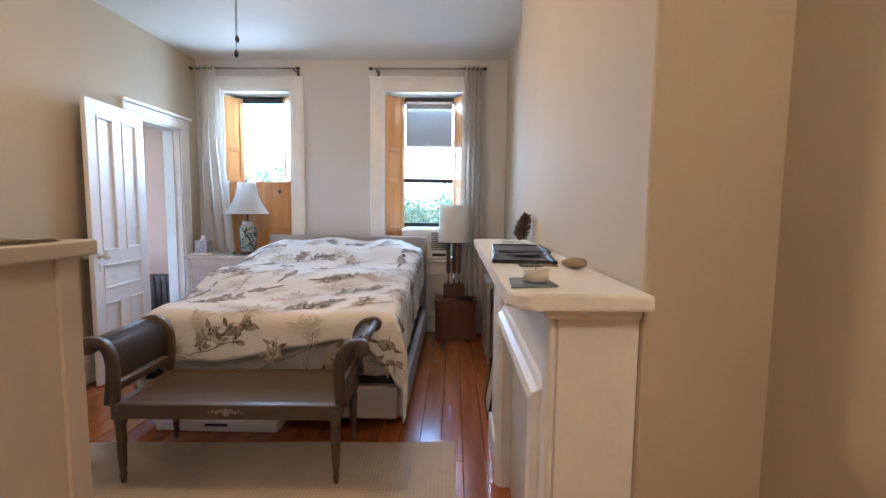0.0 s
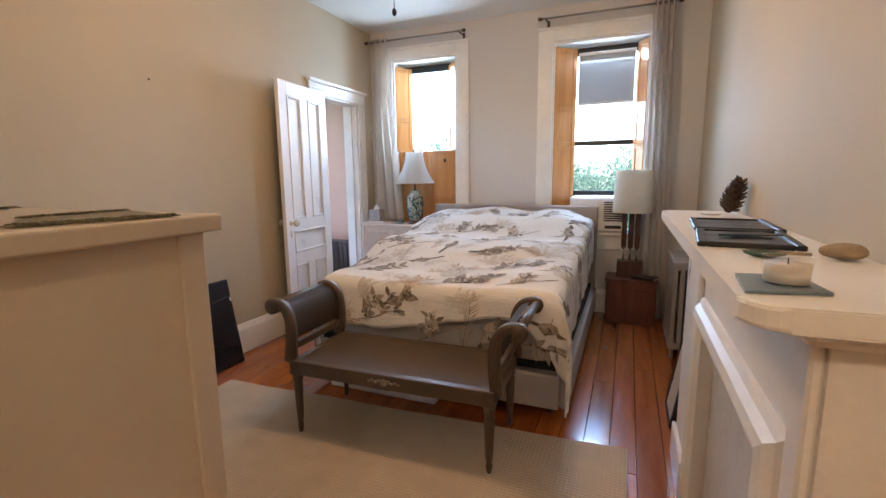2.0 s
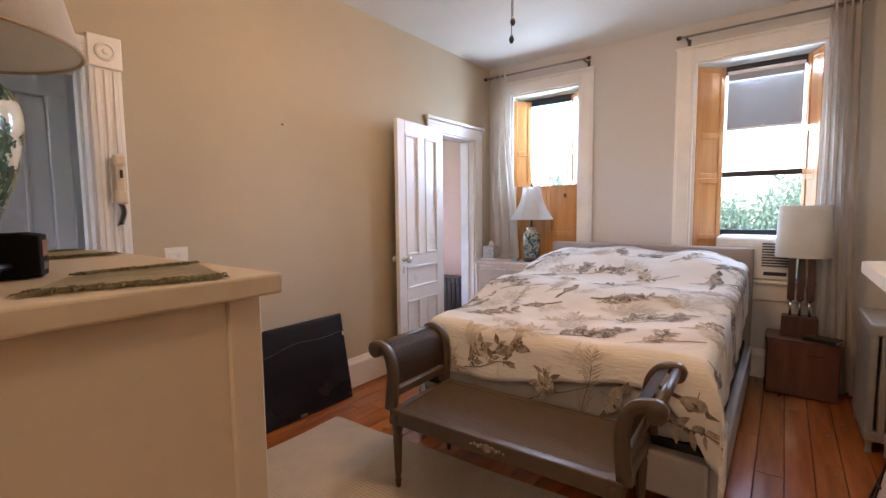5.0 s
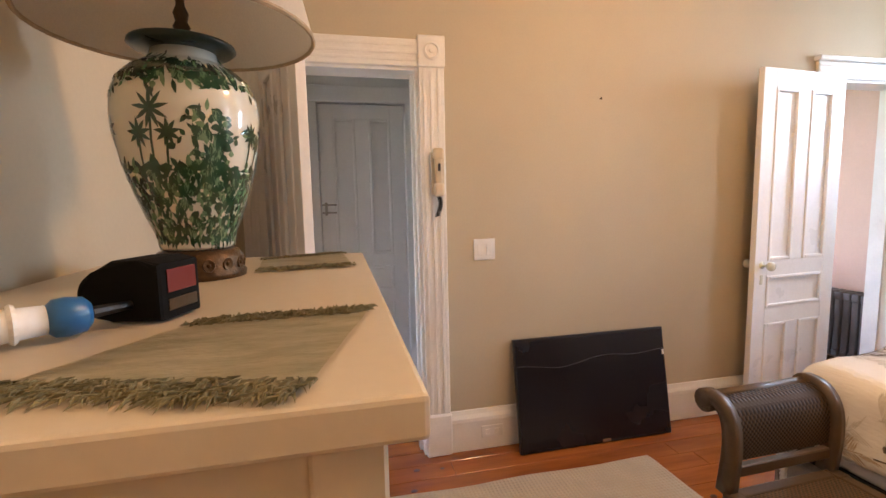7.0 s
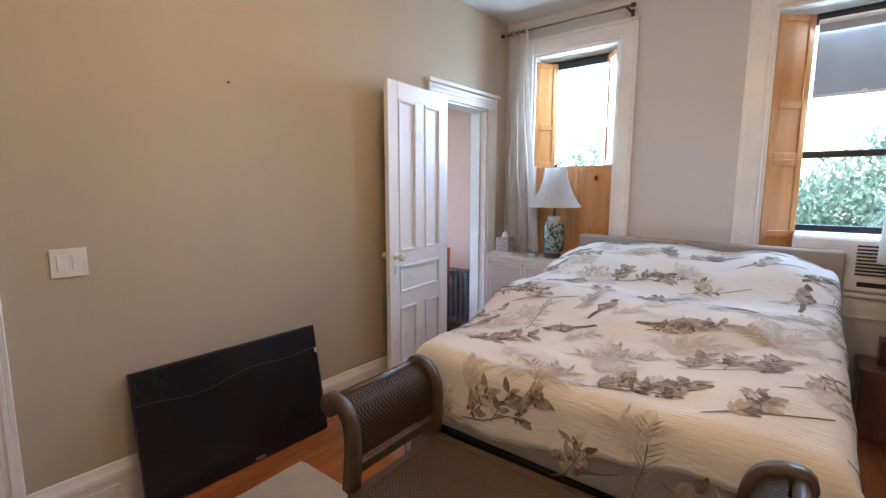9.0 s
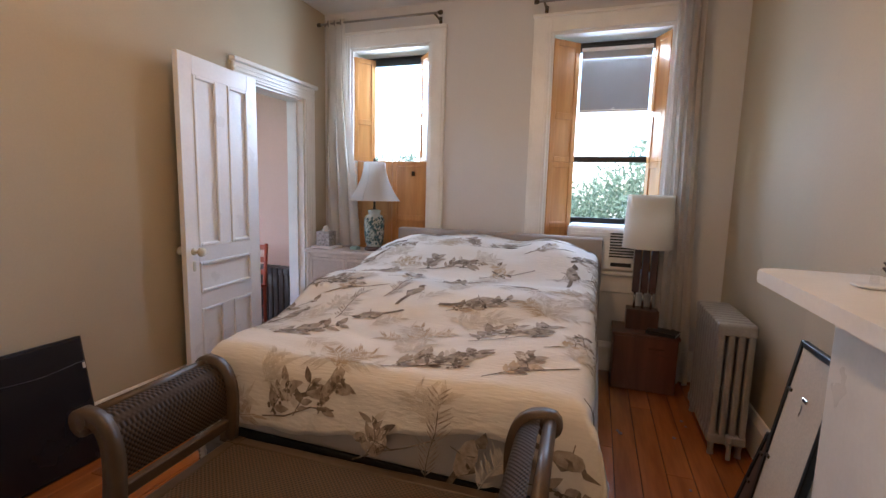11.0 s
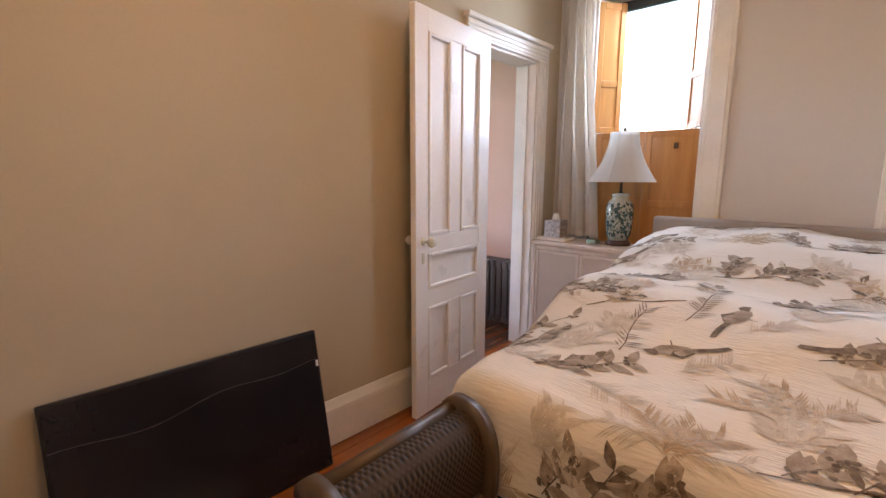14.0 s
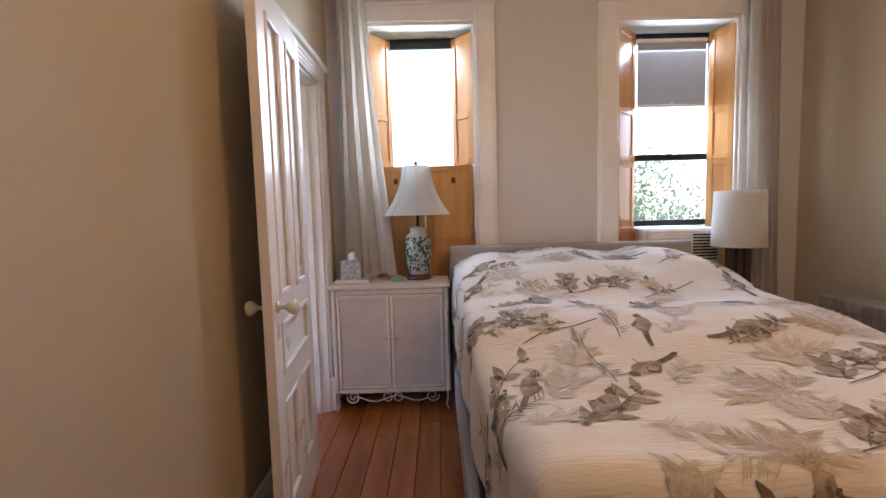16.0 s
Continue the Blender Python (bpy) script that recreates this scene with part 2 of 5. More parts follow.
BRASS = mat("dark_bronze", (0.10, 0.075, 0.05), 0.4, 0.8)
BENCHW = mat("grey_brown_painted_wood", (0.096, 0.061, 0.033), 0.38, 0, (0.064, 0.042, 0.024), 14, 160, 0.08, (1, 1, 1))
CANE = cane_mat("woven_cane", (0.115, 0.071, 0.035), (0.03, 0.02, 0.012), 60)
GILT = mat("worn_silver_gilt", (0.45, 0.40, 0.32), 0.4, 0.5, (0.2, 0.16, 0.12), 40)
GREYUP = mat("grey_upholstery", (0.40, 0.36, 0.33), 0.95, 0, (0.35, 0.31, 0.29), 6, 400, 0.3)
SHEET = mat("grey_sheet", (0.54, 0.51, 0.49), 0.95, 0, None, 5, 300, 0.2)
BLACKGAP = mat("black_gap_shade", (0.02, 0.02, 0.02), 0.9)
RUGM = cane_mat("beige_woven_rug", (0.58, 0.48, 0.36), (0.50, 0.40, 0.29), 26, True)
BOARD = mat("black_glossy_panel", (0.012, 0.011, 0.013), 0.35, 0, (0.018, 0.017, 0.02), 4, 80, 0.03)
WHITEPL = mat("white_plastic", (0.87, 0.87, 0.85), 0.4, 0, None, 10, 200, 0.02, amount=0.3)
IVORY = mat("ivory_plastic", (0.70, 0.58, 0.40), 0.4, 0, None, 10, 200, 0.02, amount=0.4)
DARKPL = mat("black_plastic", (0.012, 0.012, 0.014), 0.4)
SHADE = cloth_mat("cream_lamp_shade", (0.82, 0.78, 0.70), 0.4)
SHADE2 = cloth_mat("white_pleated_shade", (0.85, 0.85, 0.83), 0.4)
WICKER = cane_mat("white_wicker", (0.68, 0.57, 0.49), (0.42, 0.33, 0.27), 70)
WICKERF = mat("white_rattan", (0.70, 0.59, 0.50), 0.6, 0, None, 20, 150, 0.15)
DRESSW = mat("cream_dresser_paint", (0.56, 0.495, 0.385), 0.38, 0, (0.52, 0.455, 0.35), 3, 60, 0.04, amount=0.25)
REDWOOD = wood_mat("dark_red_wood", (0.17, 0.06, 0.035), (0.07, 0.022, 0.014), 0.35, "z", 0.3, 0.1)
DARKWOOD = wood_mat("dark_walnut", (0.09, 0.035, 0.022), (0.04, 0.016, 0.01), 0.35, "z", 0.3)
CHROME = mat("polished_chrome", (0.75, 0.75, 0.75), 0.12, 1.0)
RADM = mat("silver_radiator_paint", (0.42, 0.40, 0.37), 0.45, 0.35, (0.34, 0.32, 0.30), 10, 80, 0.1)
CHINA = mat("glazed_white_china", (0.74, 0.74, 0.66), 0.12, 0, (0.68, 0.69, 0.61), 6, 60, 0.02, coat=0.5, amount=0.3)
GREENP = mat("green_glaze", (0.02, 0.075, 0.035), 0.15, 0, (0.01, 0.04, 0.02), 40, 120, 0.02, coat=0.5)
GREENP2 = mat("pale_green_glaze", (0.22, 0.34, 0.20), 0.15, 0, (0.10, 0.22, 0.12), 40, 120, 0.02, coat=0.5)
BRONZE = mat("carved_bronze", (0.13, 0.075, 0.035), 0.35, 0.7, (0.05, 0.03, 0.015), 60, 200, 0.3)

# ---- structure ----
CEILZ, WALLY, BX, EASTN, EASTS = 2.98, 5.22, 3.31, 3.40, 3.62
D1 = (4.19, 4.89, 2.17)
D2 = (0.71, 1.465, 2.125)
WL = (0.28, 1.05, 0.82, 2.66)
WR = (2.06, 2.94, 0.82, 2.66)


def structure(name, bm, material, label, category):
    return solid(name, bm, material, label, category, "", "structure")


def pierced(axis, a, b, u0, u1, z0, z1, holes):
    """A wall between a and b across an axis with rectangular holes (u0, u1, z0, z1) sorted along u."""
    def bx(p0, p1, q0, q1):
        return box(a, b, p0, p1, q0, q1) if axis == "x" else box(p0, p1, a, b, q0, q1)
    out, at = [], u0
    for h0, h1, k0, k1 in holes:
        out.append(bx(at, h0, z0, z1))
        if k0 > z0:
            out.append(bx(h0, h1, z0, k0))
        out.append(bx(h0, h1, k1, z1))
        at = h1
    out.append(bx(at, u1, z0, z1))
    return joined(*out)


structure("wall_west", pierced("x", -0.16, 0, -2.2, WALLY + 0.36, 0, CEILZ, [(D2[0], D2[1], 0, D2[2]), (D1[0], D1[1], 0, D1[2])]), WALL, "warm white painted plaster bedroom wall with two doorways", "wall")
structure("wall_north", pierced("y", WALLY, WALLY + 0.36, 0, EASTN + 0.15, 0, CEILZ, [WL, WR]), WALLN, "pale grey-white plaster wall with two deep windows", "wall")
structure("wall_east_alcove", box(EASTN, EASTN + 0.15, 3.6, WALLY, 0, CEILZ), WALL, "warm white plaster alcove wall behind the radiator", "wall")
structure("chimney_breast", box(BX, EASTS + 0.15, 1.30, 3.6, 0, CEILZ, 0.012, 2), WALL, "warm white plastered chimney breast", "wall")
structure("wall_east", box(EASTS, EASTS + 0.15, -2.2, 1.30, 0, CEILZ), WALL, "warm white plaster wall beside the chimney breast", "wall")
structure("wall_south", box(0, 2.2, 0.36, 0.52, 0, CEILZ), WALL, "warm white plaster wall behind the dresser", "wall")
structure("wall_vestibule_west", box(2.05, 2.2, -2.2, 0.36, 0, CEILZ), WALL, "plain warm white vestibule wall", "wall")
structure("wall_vestibule_south", box(2.05, EASTS, -2.35, -2.2, 0, CEILZ), WALL, "plain warm white vestibule end wall", "wall")
structure("ceiling", box(-2.6, EASTS + 0.15, -2.35, WALLY + 0.36, CEILZ, CEILZ + 0.15), CEIL, "white painted plaster ceiling", "ceiling")
structure("ground", box(-60, 60, -60, 90, -3.4, -3.3), mat("garden_grass", (0.07, 0.11, 0.03), 0.9, 0, (0.04, 0.07, 0.02), 2, 30), "green back garden lawn below the windows", "ground")
floor = structure("floor", box(-0.16, EASTS + 0.15, -2.35, WALLY + 0.1, -0.12, -0.014), GAPM, "varnished wide pine plank floor", "floor")
floor_side = structure("floor_side_rooms", box(-2.6, -0.16, -2.35, WALLY + 0.1, -0.12, -0.014), GAPM, "dark varnished plank floor of hall and side room", "floor")

# hall behind the near doorway, and the small side room behind the far one
structure("wall_hall_far", pierced("x", -1.35, -1.2, -2.2, 3.3, 0, CEILZ, [(0.90, 1.56, 0, 2.19)]), HALLP, "cool white hall wall with a panelled door", "wall")
# unseen slab added to stop light leaking round the hall door
structure("wall_hall_light_block", box(-1.6, -1.42, -2.2, 3.3, 0, CEILZ), HALLP, "unseen wall added to block light behind the hall door", "wall")
structure("wall_hall_north", box(-1.35, -0.16, 2.3, 2.42, 0, CEILZ), HALLP, "cool white hall end wall", "wall")
# this opening is added out of view to bring skylight into the hall
structure("wall_hall_south", pierced("y", -2.35, -2.2, -1.35, -0.16, 0, CEILZ, [(-1.25, -0.3, 0.3, 2.6)]), HALLP, "unseen cool white hall wall with an opening added for daylight", "wall")
# unseen opening, cut here to brighten the side room with sky
structure("wall_side_far", pierced("x", -1.75, -1.6, 3.42, WALLY, 0, CEILZ, [(3.5, 4.5, 0.4, 2.6)]), PINK, "pale pink plaster side room wall with an unseen opening added for daylight", "wall")
structure("wall_side_south", box(-1.75, -0.16, 3.3, 3.42, 0, CEILZ), PINK, "pale pink plaster side room wall", "wall")
structure("wall_side_north", box(-1.75, -0.16, WALLY, WALLY + 0.15, 0, CEILZ), PINK, "pale pink plaster side room wall behind the radiator", "wall")


# door casings
def casing(name, y0, y1, z1, width, blocks, label):
    c = thing(name, (0, (y0 + y1) / 2, 0), label, "door casing", "", "structure")
    def board(a, b, c0, c1):
        out = [box(0, 0.022, a, b, c0, c1, 0.003)]
        if c1 - c0 > b - a:
            for k in (0.22, 0.5, 0.78):
                m = a + (b - a) * k
                out.append(box(0.022, 0.027, m - 0.011, m + 0.011, c0 + 0.004, c1 - 0.004, 0.004))
        else:
            for k in (0.25, 0.5, 0.78):
                m = c0 + (c1 - c0) * k
                out.append(box(0.022, 0.027, a + 0.003, b - 0.003, m - 0.010, m + 0.010, 0.004))
        return joined(*out)
    for a, b in ((y0 - width, y0), (y1, y1 + width)):
        part("plinth_block", box(0, 0.04, a - 0.004, b + 0.004, 0, 0.24, 0.006), TRIM, c)
        part("side_casing", board(a, b, 0.24, z1), TRIM, c)
        if blocks:
            part("corner_block", joined(box(0, 0.036, a - 0.004, b + 0.004, z1, z1 + width + 0.02, 0.004),
                 moved(lathe([(0.045, 0), (0.045, 0.008), (0.034, 0.012), (0.03, 0.004), (0.014, 0.004), (0.012, 0.011), (0.0005, 0.012)], 20), pose(0.036, (a + b) / 2, z1 + width / 2 + 0.01, 0, 90, 0))), TRIM, c)
    if blocks:
        part("head_casing", board(y0, y1, z1, z1 + width), TRIM, c)
    else:
        part("head_casing", board(y0 - width, y1 + width, z1, z1 + width * 0.8), TRIM, c)
        part("head_cap", box(0, 0.05, y0 - width - 0.02, y1 + width + 0.02, z1 + width * 0.8, z1 + width * 0.8 + 0.03, 0.006), TRIM, c)
    for nm, b in (("jamb", box(-0.17, 0.0, y0, y0 + 0.015, 0, z1)), ("jamb", box(-0.17, 0.0, y1 - 0.015, y1, 0, z1)), ("jamb_head", box(-0.17, 0.0, y0 + 0.015, y1 - 0.015, z1 - 0.015, z1))):
        part(nm, b, TRIM, c)
    for s in (y0 + 0.015, y1 - 0.03):
        part("door_stop", box(-0.1, -0.06, s, s + 0.015, 0, z1 - 0.015), TRIM, c)
    return c


casing("door_casing_hall", D2[0], D2[1], D2[2], 0.135, True, "white fluted door casing with bullseye corner blocks")
casing("door_casing_side", D1[0], D1[1], D1[2], 0.13, False, "white moulded door casing beside the window")


# baseboards
def baseboard(axis, at, u0, u1, out):
    prof = [(0, 0), (0.022, 0), (0.022, 0.17), (0.030, 0.175), (0.028, 0.195), (0.016, 0.215), (0.008, 0.235), (0, 0.238)]
    if axis == "x":
        return prism([(at + out * p, z) for p, z in prof], "y", u0, u1)
    return prism([(at + out * p, z) for p, z in prof], "x", u0, u1)


bb = structure("baseboard", joined(baseboard("x", 0, D2[1] + 0.14, D1[0] - 0.135, 1), baseboard("x", 0, D1[1] + 0.135, WALLY, 1),
     baseboard("y", WALLY, 0.03, EASTN, -1), baseboard("x", EASTN, 3.6, WALLY - 0.03, -1), baseboard("x", BX, 2.86, 3.59, -1), baseboard("x", EASTS, -2.2, 1.30, -1),
     baseboard("y", 0.52, 0.03, 2.2, 1)), TRIM, "white moulded wooden baseboard", "baseboard")


# panelled doors, built flat in x and z with the free edge at x = width
def door_leaf(name, width, height, pose_m, label, paint, knob=True):
    d = thing(name, (0, 0, 0), label, "door", "", "structure")
    t = 0.036
    st, top, mid, lock, low = 0.105, 0.11, 0.095, 0.1, 0.2
    z = [0, low, low + 0.42, low + 0.42 + lock, low + 0.42 + lock + 0.2, low + 0.42 + lock + 0.2 + mid, height - top, height]
    cx0, cx1 = width / 2 - 0.05, width / 2 + 0.05
    for a in (0, width - st):
        part("stile", box(a, a + st, -t / 2, t / 2, 0, height, 0.002), paint, d)
    for a, b in ((z[0], z[1]), (z[2], z[3]), (z[4], z[5]), (z[6], z[7])):
        part("rail", box(st, width - st, -t / 2 + 0.0005, t / 2 - 0.0005, a, b, 0.002), paint, d)
    for a, b in ((z[1], z[2]), (z[5], z[6])):
        part("muntin", box(cx0, cx1, -t / 2 + 0.001, t / 2 - 0.001, a, b, 0.002), paint, d)
    holes = [(st, cx0, z[1], z[2]), (cx1, width - st, z[1], z[2]), (st, width - st, z[3], z[4]), (st, cx0, z[5], z[6]), (cx1, width - st, z[5], z[6])]
    for a, b, c, e in holes:
        part("panel", box(a - 0.004, b + 0.004, -0.006, 0.006, c - 0.004, e + 0.004, 0.002), paint, d)
        for s in (-1, 1):
            bars = frame_bars(a, b, c, e, 0.022, lambda p, q, r, v: box(p, q, min(s * 0.006, s * 0.024), max(s * 0.006, s * 0.024), r, v, 0.006, 2))
            part("panel_moulding", joined(*bars), paint, d)
    if knob:
        for s in (-1, 1):
            k = lathe([(0.022, 0), (0.022, 0.004), (0.009, 0.006), (0.008, 0.03), (0.016, 0.036), (0.026, 0.046), (0.029, 0.058), (0.024, 0.07), (0.008, 0.077)], 20)
            part("knob", moved(k, pose(width - 0.06, s * t / 2, 0.99, -90 * s, 0, 0)), CHINA, d, "white porcelain knob", True)
        part("keyhole_plate", box(width - 0.072, width - 0.048, -t / 2 - 0.003, t / 2 + 0.003, 0.87, 0.93, 0.003), CHINA, d)
    d.matrix_basis = pose_m
    return d


def leaf_pose(hx, hy, fx, fy):
    return pose(hx, hy, 0.012, 0, 0, math.degrees(math.atan2(fy - hy, fx - hx)))


door_leaf("door_1", 0.712, 2.158, leaf_pose(0.084, 4.184, 0.155, 3.475), "white panelled door, folded open against the wall", DOORP)
door_leaf("door_2", 0.72, 2.10, leaf_pose(0.035, 0.705, 0.715, 0.925), "white panelled door standing open beside the dresser", DOORP)
door_leaf("door_3", 0.65, 2.17, pose(-1.225, 0.905, 0.01, 0, 0, 90), "closed cool white panelled hall door", HALLP, False)


# windows
def window(name, op, shade_bottom, label):
    x0, x1, z0, z1 = op
    w = thing(name, ((x0 + x1) / 2, WALLY, z0), label, "window", "", "structure")
    y = WALLY
    cw = 0.14
    for a, b in ((x0 - cw, x0), (x1, x1 + cw)):
        part("side_casing", joined(box(a, b, y - 0.026, y, 0.5, z1 + 0.11, 0.004), box(a + 0.02, b - 0.02, y - 0.034, y - 0.026, 0.5, z1 + 0.09, 0.004)), TRIM, w)
    part("head_casing", joined(box(x0, x1, y - 0.026, y, z1, z1 + 0.11, 0.004), box(x0 - cw - 0.01, x1 + cw + 0.01, y - 0.04, y, z1 + 0.11, z1 + 0.135, 0.006)), TRIM, w)
    part("window_sill", box(x0 - cw - 0.03, x1 + cw + 0.03, y - 0.06, y + 0.2, z0 - 0.03, z0, 0.008, 2), TRIM, w)
    part("apron", box(x0 - cw, x1 + cw, y - 0.02, y, z0 - 0.17, z0 - 0.03, 0.004), TRIM, w)
    for a, b in ((x0, x0 + 0.02), (x1 - 0.02, x1)):
        part("jamb", box(a, b, y, y + 0.35, z0, z1), TRIM, w)
    part("jamb_head", box(x0 + 0.02, x1 - 0.02, y, y + 0.35, z1 - 0.02, z1), TRIM, w)
    fx0, fx1, mid = x0 + 0.02, x1 - 0.02, 1.70 if name == "window_2" else 1.60
    for nm, yy, a, b in (("upper_sash", y + 0.25, mid - 0.02, z1 - 0.02), ("lower_sash", y + 0.205, shade_bottom, mid + 0.025)):
        bars = frame_bars(fx0, fx1, a, b, 0.045, lambda p, q, r, v: box(p, q, yy, yy + 0.035, r, v, 0.003))
        if nm == "upper_sash":
            bars.append(box(fx0 + 0.05, fx1 - 0.05, yy - 0.02, yy + 0.02, b - 0.075, b - 0.03, 0.003))
        s = part(nm, joined(*bars), BLACKP, w, "black painted sash")
        p = part("pane", box(fx0 + 0.04, fx1 - 0.04, yy + 0.016, yy + 0.02, a + 0.04, b - 0.04), GLASS, s)
        p.visible_shadow = False
    return w


window("window_1", WL, WL[2] + 0.01, "deep sash window with black frame and half-closed shutters")
window("window_2", WR, 1.175, "deep black sash window raised above an air conditioner")


def shutter(p0, p1, z0, z1, label, knob=None):
    """One pine shutter leaf from p0 to p1 in plan."""
    s = thing("window_shutter", (0, 0, 0), label, "shutter", "pine window shutters")
    wd = math.hypot(p1[0] - p0[0], p1[1] - p0[1])
    t, st = 0.024, 0.045
    h = z1 - z0
    zz = [st, h * 0.36, h * 0.36 + 0.05, h - st] if h > 0.6 else [st, h - st]
    for a in (0, wd - st):
        part("stile", box(a, a + st, 0, t, 0, h, 0.003), SHUT, s)
    rails = [(0, st), (h - st, h)] + ([(zz[1], zz[2])] if len(zz) == 4 else [])
    for a, b in rails:
        part("rail", box(st, wd - st, 0.0005, t - 0.0005, a, b, 0.003), SHUT, s)
    for a, b in ([(zz[0], zz[1]), (zz[2], zz[3])] if len(zz) == 4 else [(zz[0], zz[1])]):
        part("panel", box(st - 0.003, wd - st + 0.003, 0.008, 0.016, a - 0.003, b + 0.003, 0.003), SHUT, s)
    if knob is not None:
        part("latch", box(knob - 0.014, knob + 0.014, -0.012, 0, h - 0.13, h - 0.09, 0.003), BRASS, s, "small black iron latch")
    s.matrix_basis = pose(p0[0], p0[1], z0, 0, 0, math.degrees(math.atan2(p1[1] - p0[1], p1[0] - p0[0])))
    return s


Y0 = WALLY + 0.012
for z0, z1 in ((1.67, 2.60),):
    shutter((0.302, Y0), (0.435, Y0 + 0.17), z0, z1, "orange pine upper shutter leaf folded open")
    shutter((0.885, Y0 + 0.17), (1.028, Y0), z0, z1, "orange pine upper shutter leaf folded open")
shutter((0.302, Y0 + 0.06), (0.663, Y0 + 0.06), 0.825, 1.668, "orange pine lower shutter leaf closed", 0.15)
shutter((0.667, Y0 + 0.06), (1.028, Y0 + 0.06), 0.825, 1.668, "orange pine lower shutter leaf closed", 0.21)
for z0, z1 in ((0.825, 1.6695), (1.67, 2.62)):
    shutter((2.085, Y0), (2.275, Y0 + 0.17), z0, z1, "orange pine shutter leaf folded back in the reveal")
    shutter((2.825, Y0 + 0.17), (2.915, Y0), z0, z1, "orange pine shutter leaf folded back in the reveal")

blind = thing("roller_blind", (2.55, WALLY + 0.19, 2.58), "grey roller blind drawn a third down", "blind")
part("roll_tube", tube([(2.285, WALLY + 0.19, 2.565), (2.815, WALLY + 0.19, 2.565)], 0.016, 10), WHITEPL, blind)
part("fabric", box(2.29, 2.81, WALLY + 0.186, WALLY + 0.189, 2.095, 2.565), BLIND, blind)
part("hem_bar", box(2.29, 2.81, WALLY + 0.18, WALLY + 0.194, 2.075, 2.095, 0.004), WHITEPL, blind)
part("pull_ring", tube([(2.55 + 0.012 * math.cos(a), WALLY + 0.176, 2.09 + 0.016 * math.sin(a)) for a in np.linspace(0, 6.28, 12, False)], 0.003, 6, True), WHITEPL, blind)

# air conditioner in the raised sash
AC0, AC1, ACY = 2.27, 2.80, 5.155
ac = thing("air_conditioner", (2.53, 5.27, 0.835), "white window air conditioner with dark louvres", "air conditioner")
part("case", box(AC0, AC1, ACY + 0.017, 5.62, 0.822, 1.165, 0.012, 2), WHITEPL, ac)
part("front_panel", box(AC0 + 0.005, AC1 - 0.005, ACY, ACY + 0.017, 0.832, 1.155, 0.01, 2), WHITEPL, ac)
for i in range(10):
    part("grille_slat", box(AC0 + 0.03, AC0 + 0.30, ACY - 0.007, ACY + 0.001, 0.925 + i * 0.021, 0.933 + i * 0.021, 0.001), WHITEPL, ac)
for i in range(9):
    part("louvre", box(AC0 + 0.325, AC1 - 0.03, ACY - 0.008, ACY + 0.001, 0.935 + i * 0.022, 0.946 + i * 0.022, 0.001), DARKPL, ac, "dark air louvre")
part("control_recess", box(AC0 + 0.34, AC1 - 0.04, ACY - 0.004, ACY + 0.001, 0.862, 0.892, 0.002), DARKPL, ac, "dark control strip")


# ---- curtains and rods ----
def rod(x0, x1, label):
    r = thing("curtain_rod", ((x0 + x1) / 2, 5.09, 2.84), label, "curtain rod", "curtain rods")
    part("pole", tube([(x0, 5.07, 2.84), (x1, 5.07, 2.84)], 0.0095, 10), STEEL, r, "", True)
    for x, s in ((x0, -1), (x1, 1)):
        part("finial", moved(lathe([(0.014, 0), (0.017, 0.01), (0.017, 0.03), (0.012, 0.036)], 14), pose(x, 5.07, 2.84, 0, 90 * s, 0)), BRASS, r, "", True)
    for x in (x0 + 0.04, x1 - 0.03):
        part("bracket", joined(box(x - 0.008, x + 0.008, 5.07, WALLY - 0.002, 2.825, 2.837, 0.002), box(x - 0.014, x + 0.014, WALLY - 0.008, WALLY - 0.001, 2.80, 2.86, 0.003)), BRASS, r)


rod(0.06, 1.165, "thin steel curtain rod with dark end caps")
rod(1.97, 3.13, "thin steel curtain rod with dark end caps")


def curtain(top, bottom, z0, folds, amp, label, seed):
    c = thing("curtain", (sum(bottom) / 2, 5.07, z0), label, "curtain", "cream curtains")
    rnd = random.Random(seed)
    ph = [rnd.uniform(-0.5, 0.5) for _ in range(folds + 1)]
    nu, nv = folds * 12, 40
    bm = bmesh.new()
    rows = []
    for j in range(nv + 1):
        v = j / nv
        z = 2.87 + (z0 - 2.87) * v
        e = v ** 1.4
        x0, x1 = top[0] + (bottom[0] - top[0]) * e, top[1] + (bottom[1] - top[1]) * e
        row = []
        for i in range(nu + 1):
            u = i / nu
            a = u * folds * 2 * math.pi
            wob = 0.35 * math.sin(3 * v + ph[int(u * folds)]) * v
            yy = 5.07 + amp * (1 - 0.25 * v) * math.sin(a + wob) + 0.01 * math.sin(7 * v + 3 * u)
            row.append(bm.verts.new((x0 + (x1 - x0) * u + 0.012 * math.sin(2 * a + v * 2), yy, z + 0.004 * math.sin(a))))
        rows.append(row)
    for a, b in zip(rows, rows[1:]):
        for i in range(nu):
            bm.faces.new((a[i], a[i + 1], b[i + 1], b[i]))
    bmesh.ops.solidify(bm, geom=bm.faces[:], thickness=0.003)
    part("cloth", bm, CURTAIN, c, "", True)
    for k in range(folds):
        x = top[0] + (top[1] - top[0]) * (k + 0.5) / folds
        part("grommet", tube([(x, 5.07 + 0.022 * math.cos(t), 2.84 + 0.022 * math.sin(t)) for t in np.linspace(0, 6.28, 14, False)], 0.004, 6, True), STEEL, c)
    return c


curtain((0.11, 0.30), (0.09, 0.45), 0.90, 3, 0.030, "cream linen curtain bunched beside the window", 3)
